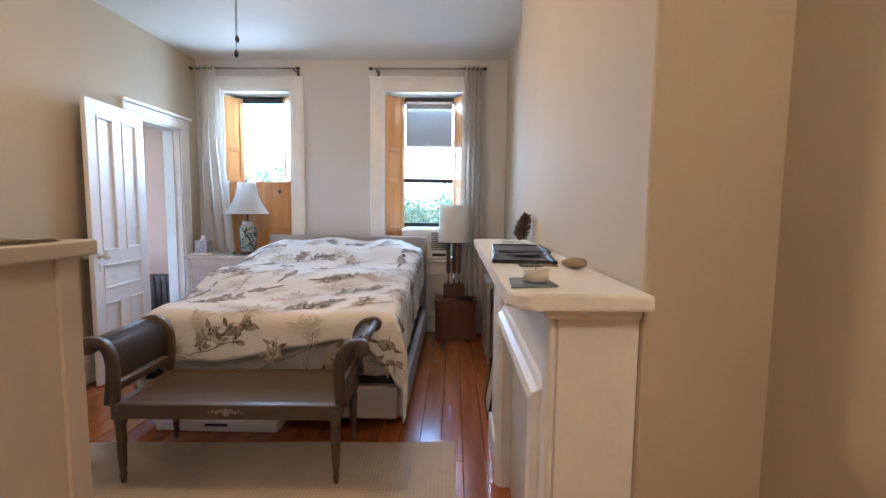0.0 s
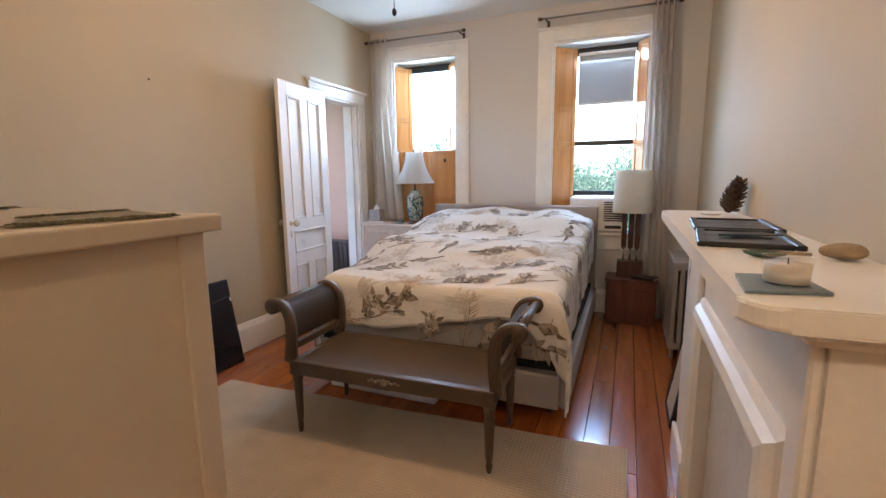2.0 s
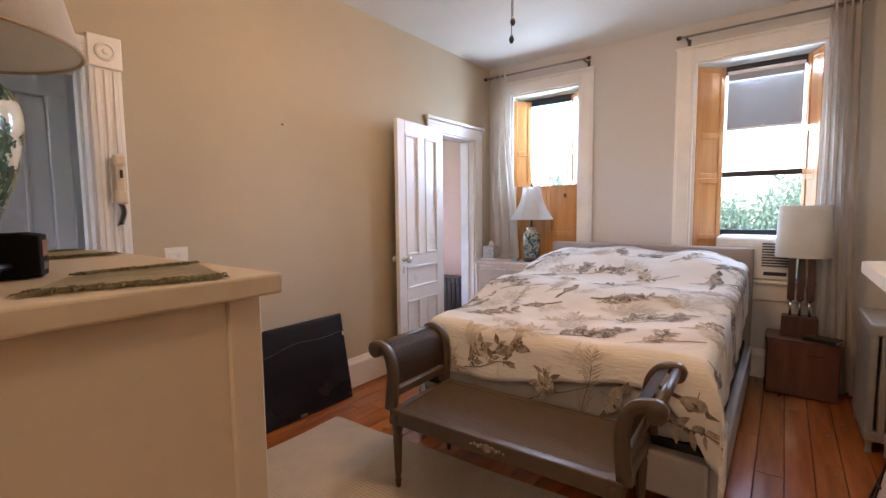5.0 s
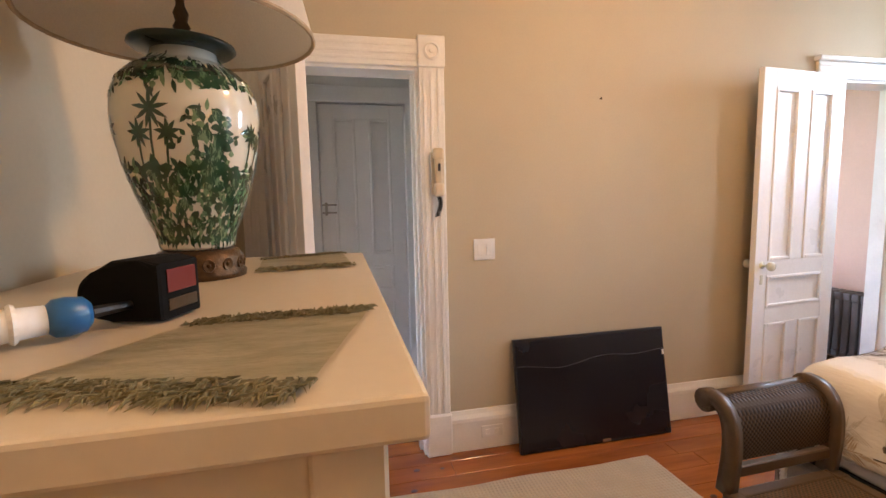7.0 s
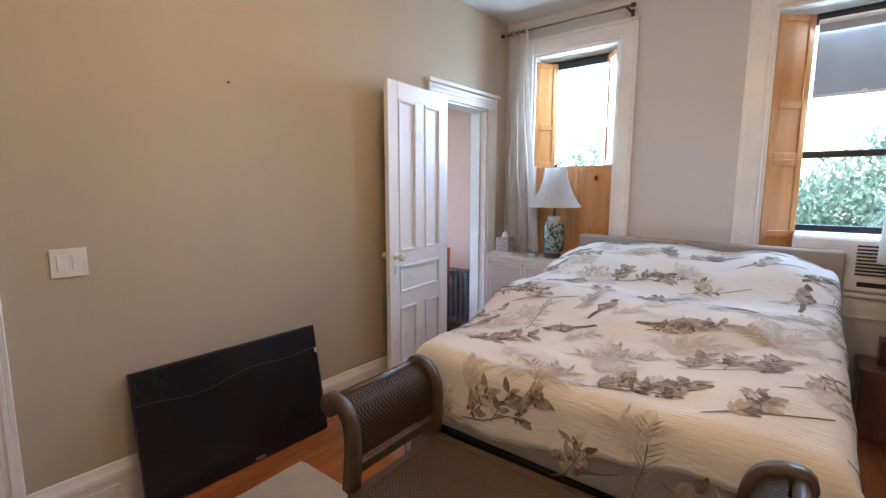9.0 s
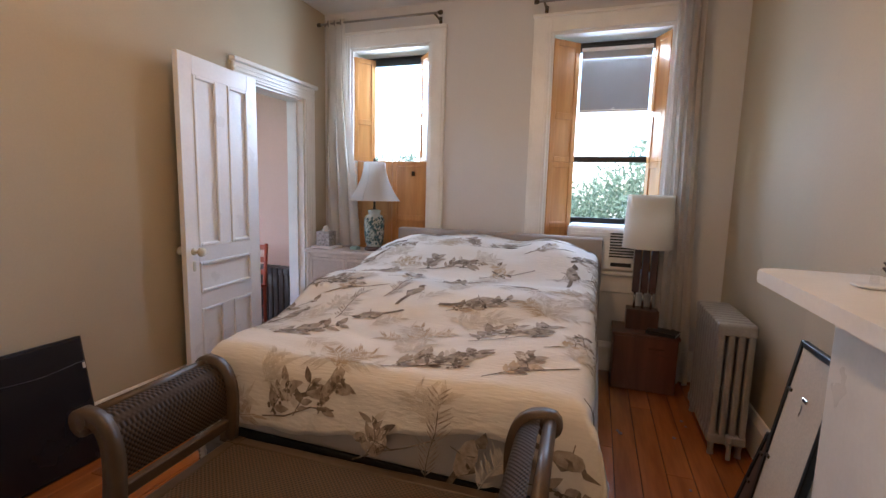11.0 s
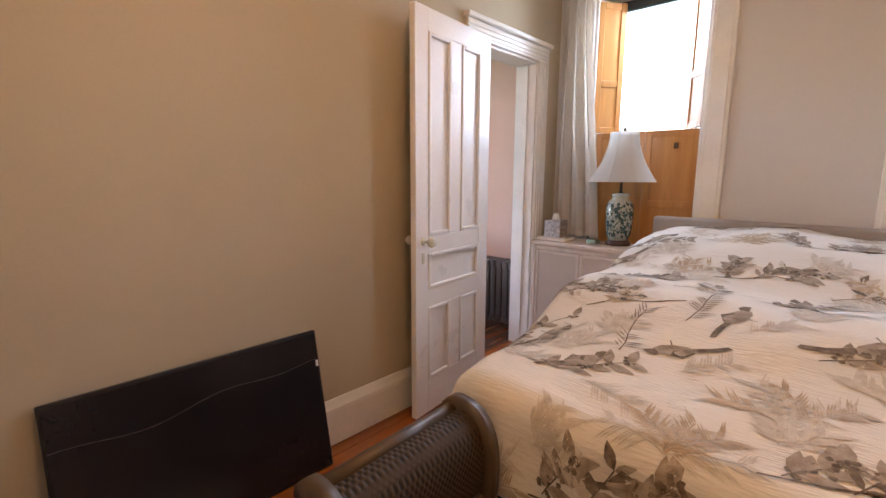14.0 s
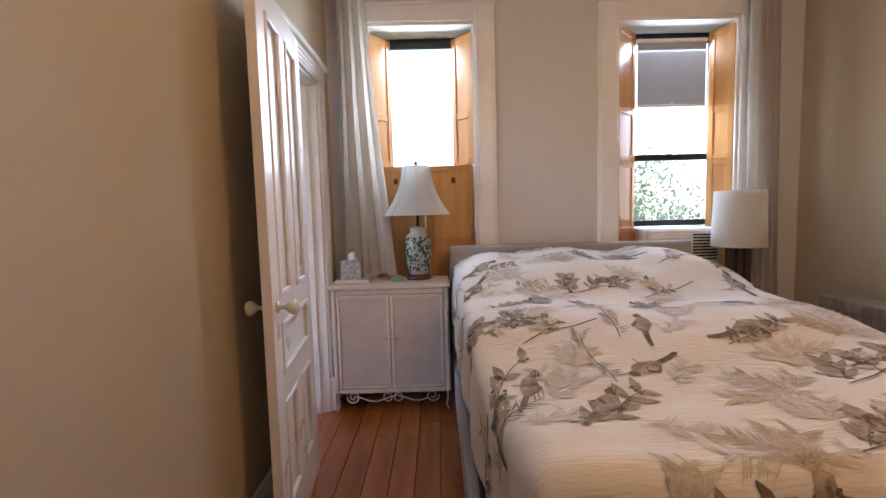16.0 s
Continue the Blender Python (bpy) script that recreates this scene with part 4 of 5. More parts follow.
        orn.append(moved(lathe([(0.012 - k * 0.0015, 0), (0.009 - k * 0.001, 0.006), (0.002, 0.007)], 10), pose(1.745 + s * (0.008 + 0.018 * k), P0, SZ - 0.037 + 0.006 * (k % 2), 90, 0, 0)))
part("carved_ornament", joined(*orn), GILT, bench, "worn silver carved leaf ornament")
bench.rotation_euler = (0, 0, radians(1.8))

# ---- black panel leaning on the wall ----
tv = thing("black_board", (0.09, 2.46, 0), "black glossy flat board leaning against the wall", "board")
ang = math.degrees(math.atan2(0.115, 0.628))
PM = pose(0.150, 2.462, 0.003, 0, -ang, 0)
part("slab", moved(box(-0.026, 0, -0.490, 0.490, 0, 0.640, 0.003), PM), BOARD, tv)
part("front_sheet", moved(box(0, 0.003, -0.48, 0.48, 0.012, 0.628, 0.001), PM), mat("black_gloss_sheet", (0.015, 0.013, 0.017), 0.25, 0, None, 3, 60, 0.02), tv)
part("wire", moved(tube([(0.006, y, 0.49 + 0.018 * math.sin(y * 5) + 0.012 * math.sin(y * 13 + 1)) for y in np.linspace(-0.48, 0.48, 30)], 0.0008, 5), PM), STEEL, tv, "thin pale hanging wire")
part("bottom_tab", moved(box(0.003, 0.007, 0.02, 0.075, 0.004, 0.024, 0.002), PM), mat("brown_tab", (0.28, 0.16, 0.09), 0.6), tv, "small brown tab")
part("corner_hook", moved(box(0.003, 0.010, 0.468, 0.48, 0.475, 0.505, 0.002), PM), WHITEPL, tv)


# ---- mantelpiece ----
mantel = thing("mantelpiece", (3.2, 2.23, 0), "white painted fireplace mantel with heavy rolled moulding", "mantelpiece")
MX, MY0, MY1, MZ = 2.975, 1.235, 3.13, 1.195
outline = [(BX - 0.002, MY0), (BX - 0.002, MY1)]
for k in range(7):
    a = math.pi / 2 + k * math.pi / 12
    outline.append((MX + 0.06 + 0.06 * math.cos(a), MY1 - 0.06 + 0.06 * math.sin(a)))
for k in range(7):
    a = math.pi + k * math.pi / 12
    outline.append((MX + 0.06 + 0.06 * math.cos(a), MY0 + 0.06 + 0.06 * math.sin(a)))
part("shelf", prism(outline, "z", MZ - 0.04, MZ, 0.008), TRIM, mantel)
part("bed_moulding", box(3.07, BX - 0.002, 1.29, 2.90, MZ - 0.075, MZ - 0.04, 0.012, 2), TRIM, mantel)
MB0, MB1, MF = 1.315, 2.85, 3.11
O0, O1, OZ = 1.52, 2.36, 0.80
for y0, y1 in ((MB0, O0), (O1, MB1)):
    part("surround_leg", box(MF, BX - 0.002, y0, y1, 0, MZ - 0.075), TRIM, mantel)
part("surround_lintel", box(MF + 0.0005, BX - 0.002, O0, O1, OZ, MZ - 0.075), TRIM, mantel)
# heavy rolled moulding, mitred round the closed fire opening
roll = [(0.0, 0.0), (-0.018, 0.0), (-0.036, 0.018), (-0.045, 0.045), (-0.038, 0.070), (-0.020, 0.084), (-0.012, 0.100), (0.0, 0.104)]
rings = []
for cy, cz, sy, sz in ((O0, 0.0, -1, 0), (O0, OZ, -1, 1), (O1, OZ, 1, 1), (O1, 0.0, 1, 0)):
    rings.append([(MF + px, cy + sy * w, cz + sz * w) for px, w in roll])
bm = bmesh.new()
loops = [[bm.verts.new(p) for p in ring] for ring in rings]
for la, lb in zip(loops, loops[1:]):
    for i in range(len(roll)):
        bm.faces.new((la[i], la[(i + 1) % len(roll)], lb[(i + 1) % len(roll)], lb[i]))
bm.faces.new(loops[0])
bm.faces.new(loops[-1])
part("fire_moulding", bm, TRIM, mantel, "heavy rolled white moulding")
for y0, y1 in ((MB0 + 0.008, O0 - 0.125), (O1 + 0.125, MB1 - 0.008)):
    pl = part("pilaster", box(MF - 0.022, MF, y0, y1, 0.0, MZ - 0.075, 0.006), TRIM, mantel)
    part("plinth", box(MF - 0.042, MF - 0.022, y0 - 0.004, y1 + 0.004, 0.0, 0.17, 0.006), TRIM, pl)
part("fire_cover", box(MF + 0.03, MF + 0.05, O0, O1, 0.0, OZ), mat("white_iron_cover", (0.66, 0.64, 0.60), 0.45, 0, None, 12, 90, 0.15), mantel, "white summer cover")


# ---- things on the mantel ----
def tray_frame(x0, x1, y0, y1, z, rot, label):
    f = thing("picture_frame", ((x0 + x1) / 2, (y0 + y1) / 2, z), label, "picture frame", "frames lying on the mantel")
    cx, cy, w, d = (x0 + x1) / 2, (y0 + y1) / 2, (x1 - x0) / 2, (y1 - y0) / 2
    m = pose(cx, cy, z, 0, 0, rot)
    part("moulding", moved(joined(*frame_bars(-w, w, -d, d, 0.022, lambda a, b, c, e: box(a, b, c, e, 0.0005, 0.014, 0.003))), m), DARKPL, f)
    part("picture", moved(box(-w + 0.02, w - 0.02, -d + 0.02, d - 0.02, 0.002, 0.008), m), mat("dark_picture", (0.03, 0.03, 0.033), 0.4, 0, (0.10, 0.10, 0.11), 12, 60, 0.02), f)
    return f


tray_frame(3.03, 3.28, 2.16, 2.54, MZ, -4, "black wooden frame lying flat")
tray_frame(3.00, 3.23, 1.80, 2.13, MZ, -6, "black wooden frame lying flat")
feather = solid("feather", prism([(3.05, 1.94), (3.09, 2.01), (3.17, 2.03), (3.21, 1.97), (3.15, 1.95)], "z", MZ + 0.0145, MZ + 0.019, 0.002), DARKPL, "dark feather lying on a black frame", "feather")
cone = thing("pine_cone", (3.235, 2.90, MZ), "large brown open pine cone", "pine cone")
CONEM = mat("pine_cone_scale", (0.10, 0.06, 0.035), 0.7, 0, (0.05, 0.03, 0.02), 40)
cm = pose(3.235, 2.90, MZ + 0.012, 12, 14, 0)
part("core", moved(lathe([(0.012, 0), (0.034, 0.03), (0.03, 0.08), (0.008, 0.145)], 14), cm), CONEM, cone)
for k in range(78):
    h = k / 78
    r = 0.014 + 0.036 * math.sin(math.pi * min(1, 0.18 + h * 0.86)) ** 0.8
    a = k * 2.39996
    sc = prism([(0, -0.008), (0.016, -0.011), (0.026, -0.006), (0.028, 0), (0.026, 0.006), (0.016, 0.011), (0, 0.008)], "z", 0, 0.003)
    part("scale", moved(sc, cm @ pose(0, 0, 0.008 + h * 0.138, 0, 0, math.degrees(a)) @ pose(r * 0.55, 0, 0, 0, -25 - 30 * h, 0)), CONEM, cone)
stone = bmesh.new()
bmesh.ops.create_icosphere(stone, subdivisions=3, radius=1)
for v in stone.verts:
    v.co = Vector((v.co.x * 0.043, v.co.y * 0.030, v.co.z * 0.018)) * (1 + 0.12 * noise.noise(v.co * 1.5)) + Vector((3.245, 1.69, MZ + 0.0195))
solid("stone", stone, mat("tan_stone", (0.42, 0.33, 0.22), 0.8, 0, (0.32, 0.24, 0.15), 30, 200, 0.3), "smooth tan beach stone", "stone", smooth=True)
solid("coaster", prism([(2.988, 1.300), (3.108, 1.325), (3.10, 1.455), (3.0, 1.44)], "z", MZ + 0.0005, MZ + 0.006, 0.001), mat("blue_grey_slate", (0.20, 0.27, 0.32), 0.4, 0, (0.14, 0.19, 0.24), 30), "square blue-grey slate coaster", "coaster")
jar = thing("candle_jar", (3.060, 1.375, MZ + 0.006), "small glass jar with a white candle", "candle")
part("wax", lathe([(0.038, 0.003), (0.039, 0.032), (0.002, 0.030)], 24, (3.060, 1.375, MZ + 0.006)), mat("white_wax", (0.80, 0.74, 0.66), 0.5, 0, None, 10), jar, "", True)
jg = part("glass", joined(lathe([(0.04, 0.001), (0.044, 0.006), (0.045, 0.038), (0.042, 0.046), (0.040, 0.046), (0.0425, 0.036), (0.0415, 0.004)], 28, (3.060, 1.375, MZ + 0.006), False)), GLASS, jar, "clear glass", True)
jar.scale = (0.84, 0.84, 1.05)
part("wick", tube([(3.060, 1.375, MZ + 0.034), (3.061, 1.376, MZ + 0.046)], 0.0012, 5), DARKPL, jar)
leafm = thing("green_trinket", (3.13, 1.66, MZ), "small green glazed leaf dish", "dish")
part("dish", moved(lathe([(0.02, 0.001), (0.04, 0.008), (0.044, 0.014), (0.038, 0.012), (0.002, 0.006)], 20), pose(3.10, 1.675, MZ, 0, 0, 0) @ Matrix.Diagonal((1.0, 0.55, 1, 1))), GREENP, leafm, "", True)
part("stem", tube([(3.13, 1.68, MZ + 0.012), (3.19, 1.695, MZ + 0.008)], 0.004, 6), mat("tan_stem", (0.35, 0.27, 0.15), 0.6), leafm, "tan stem")
vial = thing("glass_vial", (3.165, 2.86, MZ), "tiny clear glass on a white saucer", "glass")
part("saucer", lathe([(0.03, 0.001), (0.045, 0.006), (0.043, 0.009), (0.002, 0.006)], 20, (3.165, 2.86, MZ)), WHITEPL, vial, "", True)
part("tumbler", lathe([(0.010, 0.008), (0.012, 0.055), (0.0105, 0.055), (0.0085, 0.012)], 16, (3.165, 2.86, MZ), False), GLASS, vial, "", True)

# ---- dresser ----
DX0, DX1, DY0, DY1, DZ = 1.335, 2.14, 0.58, 1.085, 1.32
dr = thing("dresser", ((DX0 + DX1) / 2, 0.85, 0), "tall cream painted dresser with dark metal knobs", "dresser")
part("top", box(DX0, DX1, DY0 - 0.02, DY1, DZ - 0.03, DZ, 0.004, 2), DRESSW, dr)
bx0, bx1, by0, by1 = DX0 + 0.02, DX1 - 0.025, DY0, DY1 - 0.025
for x0 in (bx0, bx1 - 0.02):
    part("side_panel", box(x0, x0 + 0.02, by0, by1 - 0.05, 0.08, DZ - 0.03), DRESSW, dr)
    part("front_stile", box(x0 - 0.004, x0 + 0.026, by1 - 0.05, by1, 0.0, DZ - 0.03, 0.003), DRESSW, dr)
    part("rear_stile", box(x0 - 0.004, x0 + 0.024, by0 - 0.004, by0 + 0.045, 0.0, DZ - 0.031, 0.003), DRESSW, dr)
part("back_panel", box(bx0 + 0.02, bx1 - 0.02, by0, by0 + 0.01, 0.08, DZ - 0.03), DRESSW, dr)
part("plinth_rail", box(bx0 + 0.026, bx1 - 0.026, by1 - 0.04, by1 - 0.012, 0.04, 0.11), DRESSW, dr)
rows_z = [0.115, 0.39, 0.665, 0.925, 1.145, 1.285]


def drawer(x0, x1, z0, z1, knobs):
    d = part("drawer", box(x0, x1, by0 + 0.02, by1 - 0.002, z0, z1, 0.004, 2), DRESSW, dr)
    for kx in knobs:
        part("knob", moved(lathe([(0.010, 0), (0.008, 0.003), (0.005, 0.006), (0.005, 0.016), (0.012, 0.020), (0.013, 0.025), (0.009, 0.029), (0.002, 0.030)], 16), pose(kx, by1 - 0.002, (z0 + z1) / 2 + 0.01, -90, 0, 0)), BRASS, d, "dark bronze knob", True)


for z0, z1 in zip(rows_z, rows_z[1:]):
    if z0 > 1.1:
        wide = (bx1 - bx0 - 0.06) / 3
        for k, kx in enumerate((1.49, 1.735, 1.94)):
            drawer(bx0 + 0.033 + wide * k, bx0 + 0.027 + wide * (k + 1), z0 + 0.004, z1 - 0.004, [kx])
    else:
        drawer(bx0 + 0.03, bx1 - 0.03, z0 + 0.004, z1 - 0.004, [1.50, 1.97])

# ---- dresser lamp ----
LX, LY = 1.592, 0.810
lamp = thing("table_lamp", (LX, LY, DZ), "green and white painted china table lamp with cream shade", "table lamp")
bprof = [(0.098, 0.001), (0.10, 0.012), (0.092, 0.02), (0.095, 0.04), (0.085, 0.055), (0.07, 0.06)]
lb = part("carved_base", lathe(bprof, 32, (LX, LY, DZ)), BRONZE, lamp, "carved bronze base", True)
for k in range(14):
    a = k * 2 * math.pi / 14
    part("carved_scroll", moved(lathe([(0.014, 0), (0.012, 0.006), (0.005, 0.004), (0.002, 0.008)], 10), pose(LX + 0.09 * math.cos(a), LY + 0.09 * math.sin(a), DZ + 0.03, 0, 0, math.degrees(a)) @ pose(0, 0, 0, 0, 90, 0)), BRONZE, lb)
vprof = [(0.072, 0.06), (0.078, 0.066), (0.080, 0.085), (0.096, 0.12), (0.116, 0.17), (0.134, 0.225), (0.145, 0.275), (0.149, 0.315), (0.146, 0.35), (0.132, 0.382), (0.108, 0.403), (0.082, 0.416), (0.070, 0.424), (0.066, 0.440)]
vase = part("vase", lathe(vprof, 48, (LX, LY, DZ)), CHINA, lamp, "white china vase painted with green palms and foliage", True)
part("vase_cap", lathe([(0.064, 0.440), (0.098, 0.443), (0.108, 0.450), (0.106, 0.456), (0.055, 0.462), (0.040, 0.472), (0.012, 0.48)], 36, (LX, LY, DZ)), mat("black_green_glaze", (0.010, 0.026, 0.018), 0.3, 0, None, 20), vase, "dark green rim", True)


def vase_point(s, t):
    """Around the vase in metres of arc at the belly, and up."""
    for (r0, z0), (r1, z1) in zip(vprof, vprof[1:]):
        if z0 <= t <= z1:
            r = r0 + (r1 - r0) * (t - z0) / (z1 - z0)
            break
    else:
        r = vprof[-1][0] if t > 0.2 else vprof[0][0]
    a = s / 0.149
    return Vector((LX + r * math.cos(a), LY + r * math.sin(a), DZ + t))


vp = Print(vase_point, 0.0012)
rv = random.Random(5)
for k in range(48):
    s = k * 0.936 / 48
    vp.leaf("g", s, 0.408 - rv.uniform(0, 0.006), -1.2 + rv.uniform(-0.4, 0.4), 0.05, 0.018)
    vp.leaf("g", s, 0.068 + rv.uniform(0, 0.004), 1.5 + rv.uniform(-0.3, 0.3), 0.022, 0.018)
for k in range(2500):
    if k < 1700:
        s, t = rv.uniform(0, 0.936), 0.075 + 0.14 * rv.random()
    elif k < 2050:
        s, t = rv.uniform(0, 0.936), rv.uniform(0.352, 0.408)
    else:
        s, t = rv.choice((0.085, 0.40, 0.66)) + rv.gauss(0, 0.03), 0.20 + 0.115 * rv.random() ** 1.3
    vp.leaf(rv.choice(("g", "g", "g", "p")), s, t, rv.uniform(0, 6.28), rv.uniform(0.012, 0.032), rv.uniform(0.006, 0.014))
for s, t, z in ((0.905, 0.215, 1.15), (0.875, 0.20, 0.85), (0.933, 0.205, 0.8), (0.18, 0.21, 0.8), (0.21, 0.205, 0.7), (0.24, 0.21, 0.9), (0.50, 0.21, 1.0), (0.55, 0.20, 0.8), (0.78, 0.21, 0.9)):
    top = t + 0.085 * z
    vp.stroke("g", [(s - 0.006, t), (s - 0.002, t + 0.04 * z), (s + 0.003, top)], 0.005)
    for k in range(9):
        a = k * 2 * math.pi / 9 + 0.2
        vp.leaf("g", s + 0.003, top, a, 0.032 * z, 0.008)
for k in range(30):
    s = k * 0.936 / 30
    vp.poly("g", [(s, 0.208), (s + 0.032, 0.208), (s + 0.032, 0.214 + 0.006 * math.sin(k)), (s + 0.016, 0.22 + 0.006 * math.cos(k * 2)), (s, 0.214 + 0.006 * math.sin(k - 1))])
vp.finish("painted_foliage", vase, {"g": GREENP, "p": GREENP2})
part("stem", lathe([(0.012, 0.478), (0.018, 0.49), (0.012, 0.50), (0.016, 0.515), (0.009, 0.53), (0.009, 0.60)], 16, (LX, LY, DZ)), BRASS, lamp, "", True)
part("shade", lathe([(0.280, 0.475), (0.282, 0.479), (0.185, 0.84), (0.181, 0.84), (0.277, 0.479)], 48, (LX, LY, DZ), False), SHADE, lamp, "cream fabric shade", True)
part("shade_trim", tube([(LX + 0.281 * math.cos(a), LY + 0.281 * math.sin(a), DZ + 0.479) for a in np.linspace(0, 2 * math.pi, 40, False)], 0.005, 6, True), mat("tan_shade_binding", (0.50, 0.40, 0.27), 0.8), lamp)
for k in range(3):
    a = k * 2 * math.pi / 3
    part("shade_spoke", tube([(LX, LY, DZ + 0.60), (LX + 0.2 * math.cos(a), LY + 0.2 * math.sin(a), DZ + 0.66)], 0.0025, 5), BRASS, lamp)

lamp.scale = (0.70, 0.70, 0.80)

# ---- things on the dresser ----
MATTBLACK = mat("matt_black_plastic", (0.006, 0.006, 0.006), 0.75)
MATTBLACK.node_tree.nodes["Principled BSDF"].inputs["Specular IOR Level"].default_value = 0.12
clock = thing("clock_radio", (1.908, 0.83, DZ), "black rounded clock radio with a red-lit display", "clock radio")
cp = []
for k in range(13):
    a = math.pi * k / 12
    cp.append((-0.055 - 0.05 * math.sin(a), 0.032 - 0.03 * math.cos(a)))
prof = [(0.07, 0.002), (0.07, 0.07), (0.03, 0.075), (-0.03, 0.074)] + list(reversed(cp))[1:-1] + [(-0.03, 0.001)]
CM = pose(1.868, 0.836, DZ + 0.001, 0, 0, 71) @ Matrix.Diagonal((0.52, 0.58, 0.84, 1))
part("case", moved(prism(prof, "y", -0.055, 0.055, 0.008), CM), MATTBLACK, clock)
disp = bpy.data.materials.new("dim_red_display")
disp.use_nodes = True
db = disp.node_tree.nodes["Principled BSDF"]
db.inputs["Base Color"].default_value, db.inputs["Roughness"].default_value = (0.16, 0.03, 0.03, 1), 0.15
part("display", moved(box(0.0705, 0.073, -0.035, 0.040, 0.034, 0.062, 0.001), CM), disp, clock, "dark red display")
part("button_strip", moved(box(0.0705, 0.073, -0.035, 0.040, 0.012, 0.026, 0.001), CM), BRASS, clock)


def fringed_mat(name, corners, seed, label):
    """A woven green mat with ragged moss-like fringes at both ends."""
    m = thing(name, (*[sum(c[i] for c in corners) / 4 for i in (0, 1)], DZ), label, "place mat", "fringed mats on the dresser")
    a, b, c, d = [Vector((*p, 0)) for p in corners]
    r = random.Random(seed)
    bm = bmesh.new()
    rows = []
    for j in range(15):
        v = j / 14
        rows.append([bm.verts.new((a.lerp(b, i / 14)).lerp(d.lerp(c, i / 14), v) + Vector((0, 0, DZ + 0.003 + 0.0012 * noise.noise(Vector((i * 0.4, j * 0.5, seed)))))) for i in range(15)])
    for p, q in zip(rows, rows[1:]):
        for i in range(14):
            bm.faces.new((p[i], p[i + 1], q[i + 1], q[i]))
    bmesh.ops.solidify(bm, geom=bm.faces[:], thickness=0.002)
    part("woven_field", bm, MATG, m)
    bm = bmesh.new()
    for e0, e1, away in ((a, b, (a - d).normalized()), (d, c, (d - a).normalized())):
        for k in range(520):
            u = r.random()
            p = e0.lerp(e1, u) + away * r.uniform(-0.02, 0.012)
            ang = r.uniform(-0.9, 0.9)
            w = Matrix.Rotation(ang, 3, "Z") @ away
            n = Vector((-w.y, w.x, 0))
            ln, wd, z = r.uniform(0.006, 0.017) + 0.012 * max(0.0, noise.noise(Vector((u * 7, seed, 0)))), r.uniform(0.0004, 0.0010), DZ + r.uniform(0.003, 0.0055)
            pts = [p - n * wd, p + n * wd, p + w * ln * 0.6 + n * wd * 0.8, p + w * ln, p + w * ln * 0.6 - n * wd * 0.8]
            zs = [z, z, z + 0.0012, DZ + 0.002, z + 0.0012]
            bm.faces.new([bm.verts.new((q.x, q.y, zz)) for q, zz in zip(pts, zs)])
    bmesh.ops.solidify(bm, geom=bm.faces[:], thickness=0.0008)
    part("fringe", bm, FRINGE, m, "ragged olive fringe", False, "stuff")
    return m


MATG = mat("woven_sage_cloth", (0.58, 0.53, 0.38), 0.95, 0, (0.42, 0.39, 0.26), 60, 300, 0.5, (1, 0.3, 1))
FRINGE = mat("olive_fringe", (0.27, 0.245, 0.13), 0.95, 0, (0.13, 0.115, 0.055), 60, 300, 0.3)
fringed_mat("place_mat", [(1.925, 0.893), (1.92, 1.062), (2.12, 1.01), (2.068, 0.81)], 2, "sage green woven mat with ragged olive fringe")
fringed_mat("place_mat", [(1.41, 0.877), (1.352, 1.038), (1.55, 1.055), (1.57, 0.895)], 4, "sage green woven mat with ragged olive fringe")
bx = thing("tissue_pack", (1.43, 0.75, DZ), "stack of folded white paper tissues", "tissues")
for k in range(3):
    part("folded_tissue", moved(box(-0.06, 0.06, -0.045, 0.045, 0.001 + k * 0.016, 0.0155 + k * 0.016, 0.004), pose(1.43, 0.75, DZ, 0, 0, 8 * k)), WHITEPL, bx)
duster = thing("hair_brush", (1.97, 0.76, DZ), "white-handled round brush with a blue head", "brush")
part("handle", tube([(2.045, 0.665, DZ + 0.024), (2.03, 0.69, DZ + 0.026), (1.998, 0.735, DZ + 0.026), (1.975, 0.765, DZ + 0.026)], [0.014, 0.017, 0.015, 0.013], 14), WHITEPL, duster, "", True)
for k in range(6):
    u = 0.12 + k * 0.14
    part("grip_ring", moved(lathe([(0.0160, -0.003), (0.0178, 0), (0.0160, 0.003)], 16), pose(2.045 - 0.070 * u, 0.665 + 0.100 * u, DZ + 0.0262, -90, 0, 35)), WHITEPL, duster)
part("blue_head", moved(lathe([(0.012, 0), (0.017, 0.005), (0.018, 0.014), (0.016, 0.027), (0.010, 0.032)], 18), pose(1.975, 0.765, DZ + 0.026, -90, 0, 35)), mat("blue_plastic", (0.03, 0.16, 0.42), 0.35), duster, "blue plastic head", True)
part("nozzle", tube([(1.957, 0.791, DZ + 0.026), (1.925, 0.815, DZ + 0.026)], [0.006, 0.004], 8), DARKPL, duster)
duster.location.x -= 0.03
duster.location.y += 0.018
duster.location.z -= 0.006
tray = solid("tray", box(1.90, 2.07, 0.60, 0.742, DZ + 0.0005, DZ + 0.005, 0.002), mat("cream_card_tray", (0.60, 0.54, 0.44), 0.4, 0, None, 20), "thin cream tray lying on the dresser", "tray")

# electrical panel on the south wall
ep = thing("electrical_panel", (0.59, 0.52, 1.43), "dark grey electrical panel on the wall", "electrical panel")
part("door", box(0.40, 0.78, 0.521, 0.535, 1.42, 1.88, 0.004), mat("grey_panel_paint", (0.10, 0.11, 0.12), 0.45, 0, None, 8), ep)
part("latch", box(0.42, 0.45, 0.535, 0.542, 1.64, 1.68, 0.002), DARKPL, ep)


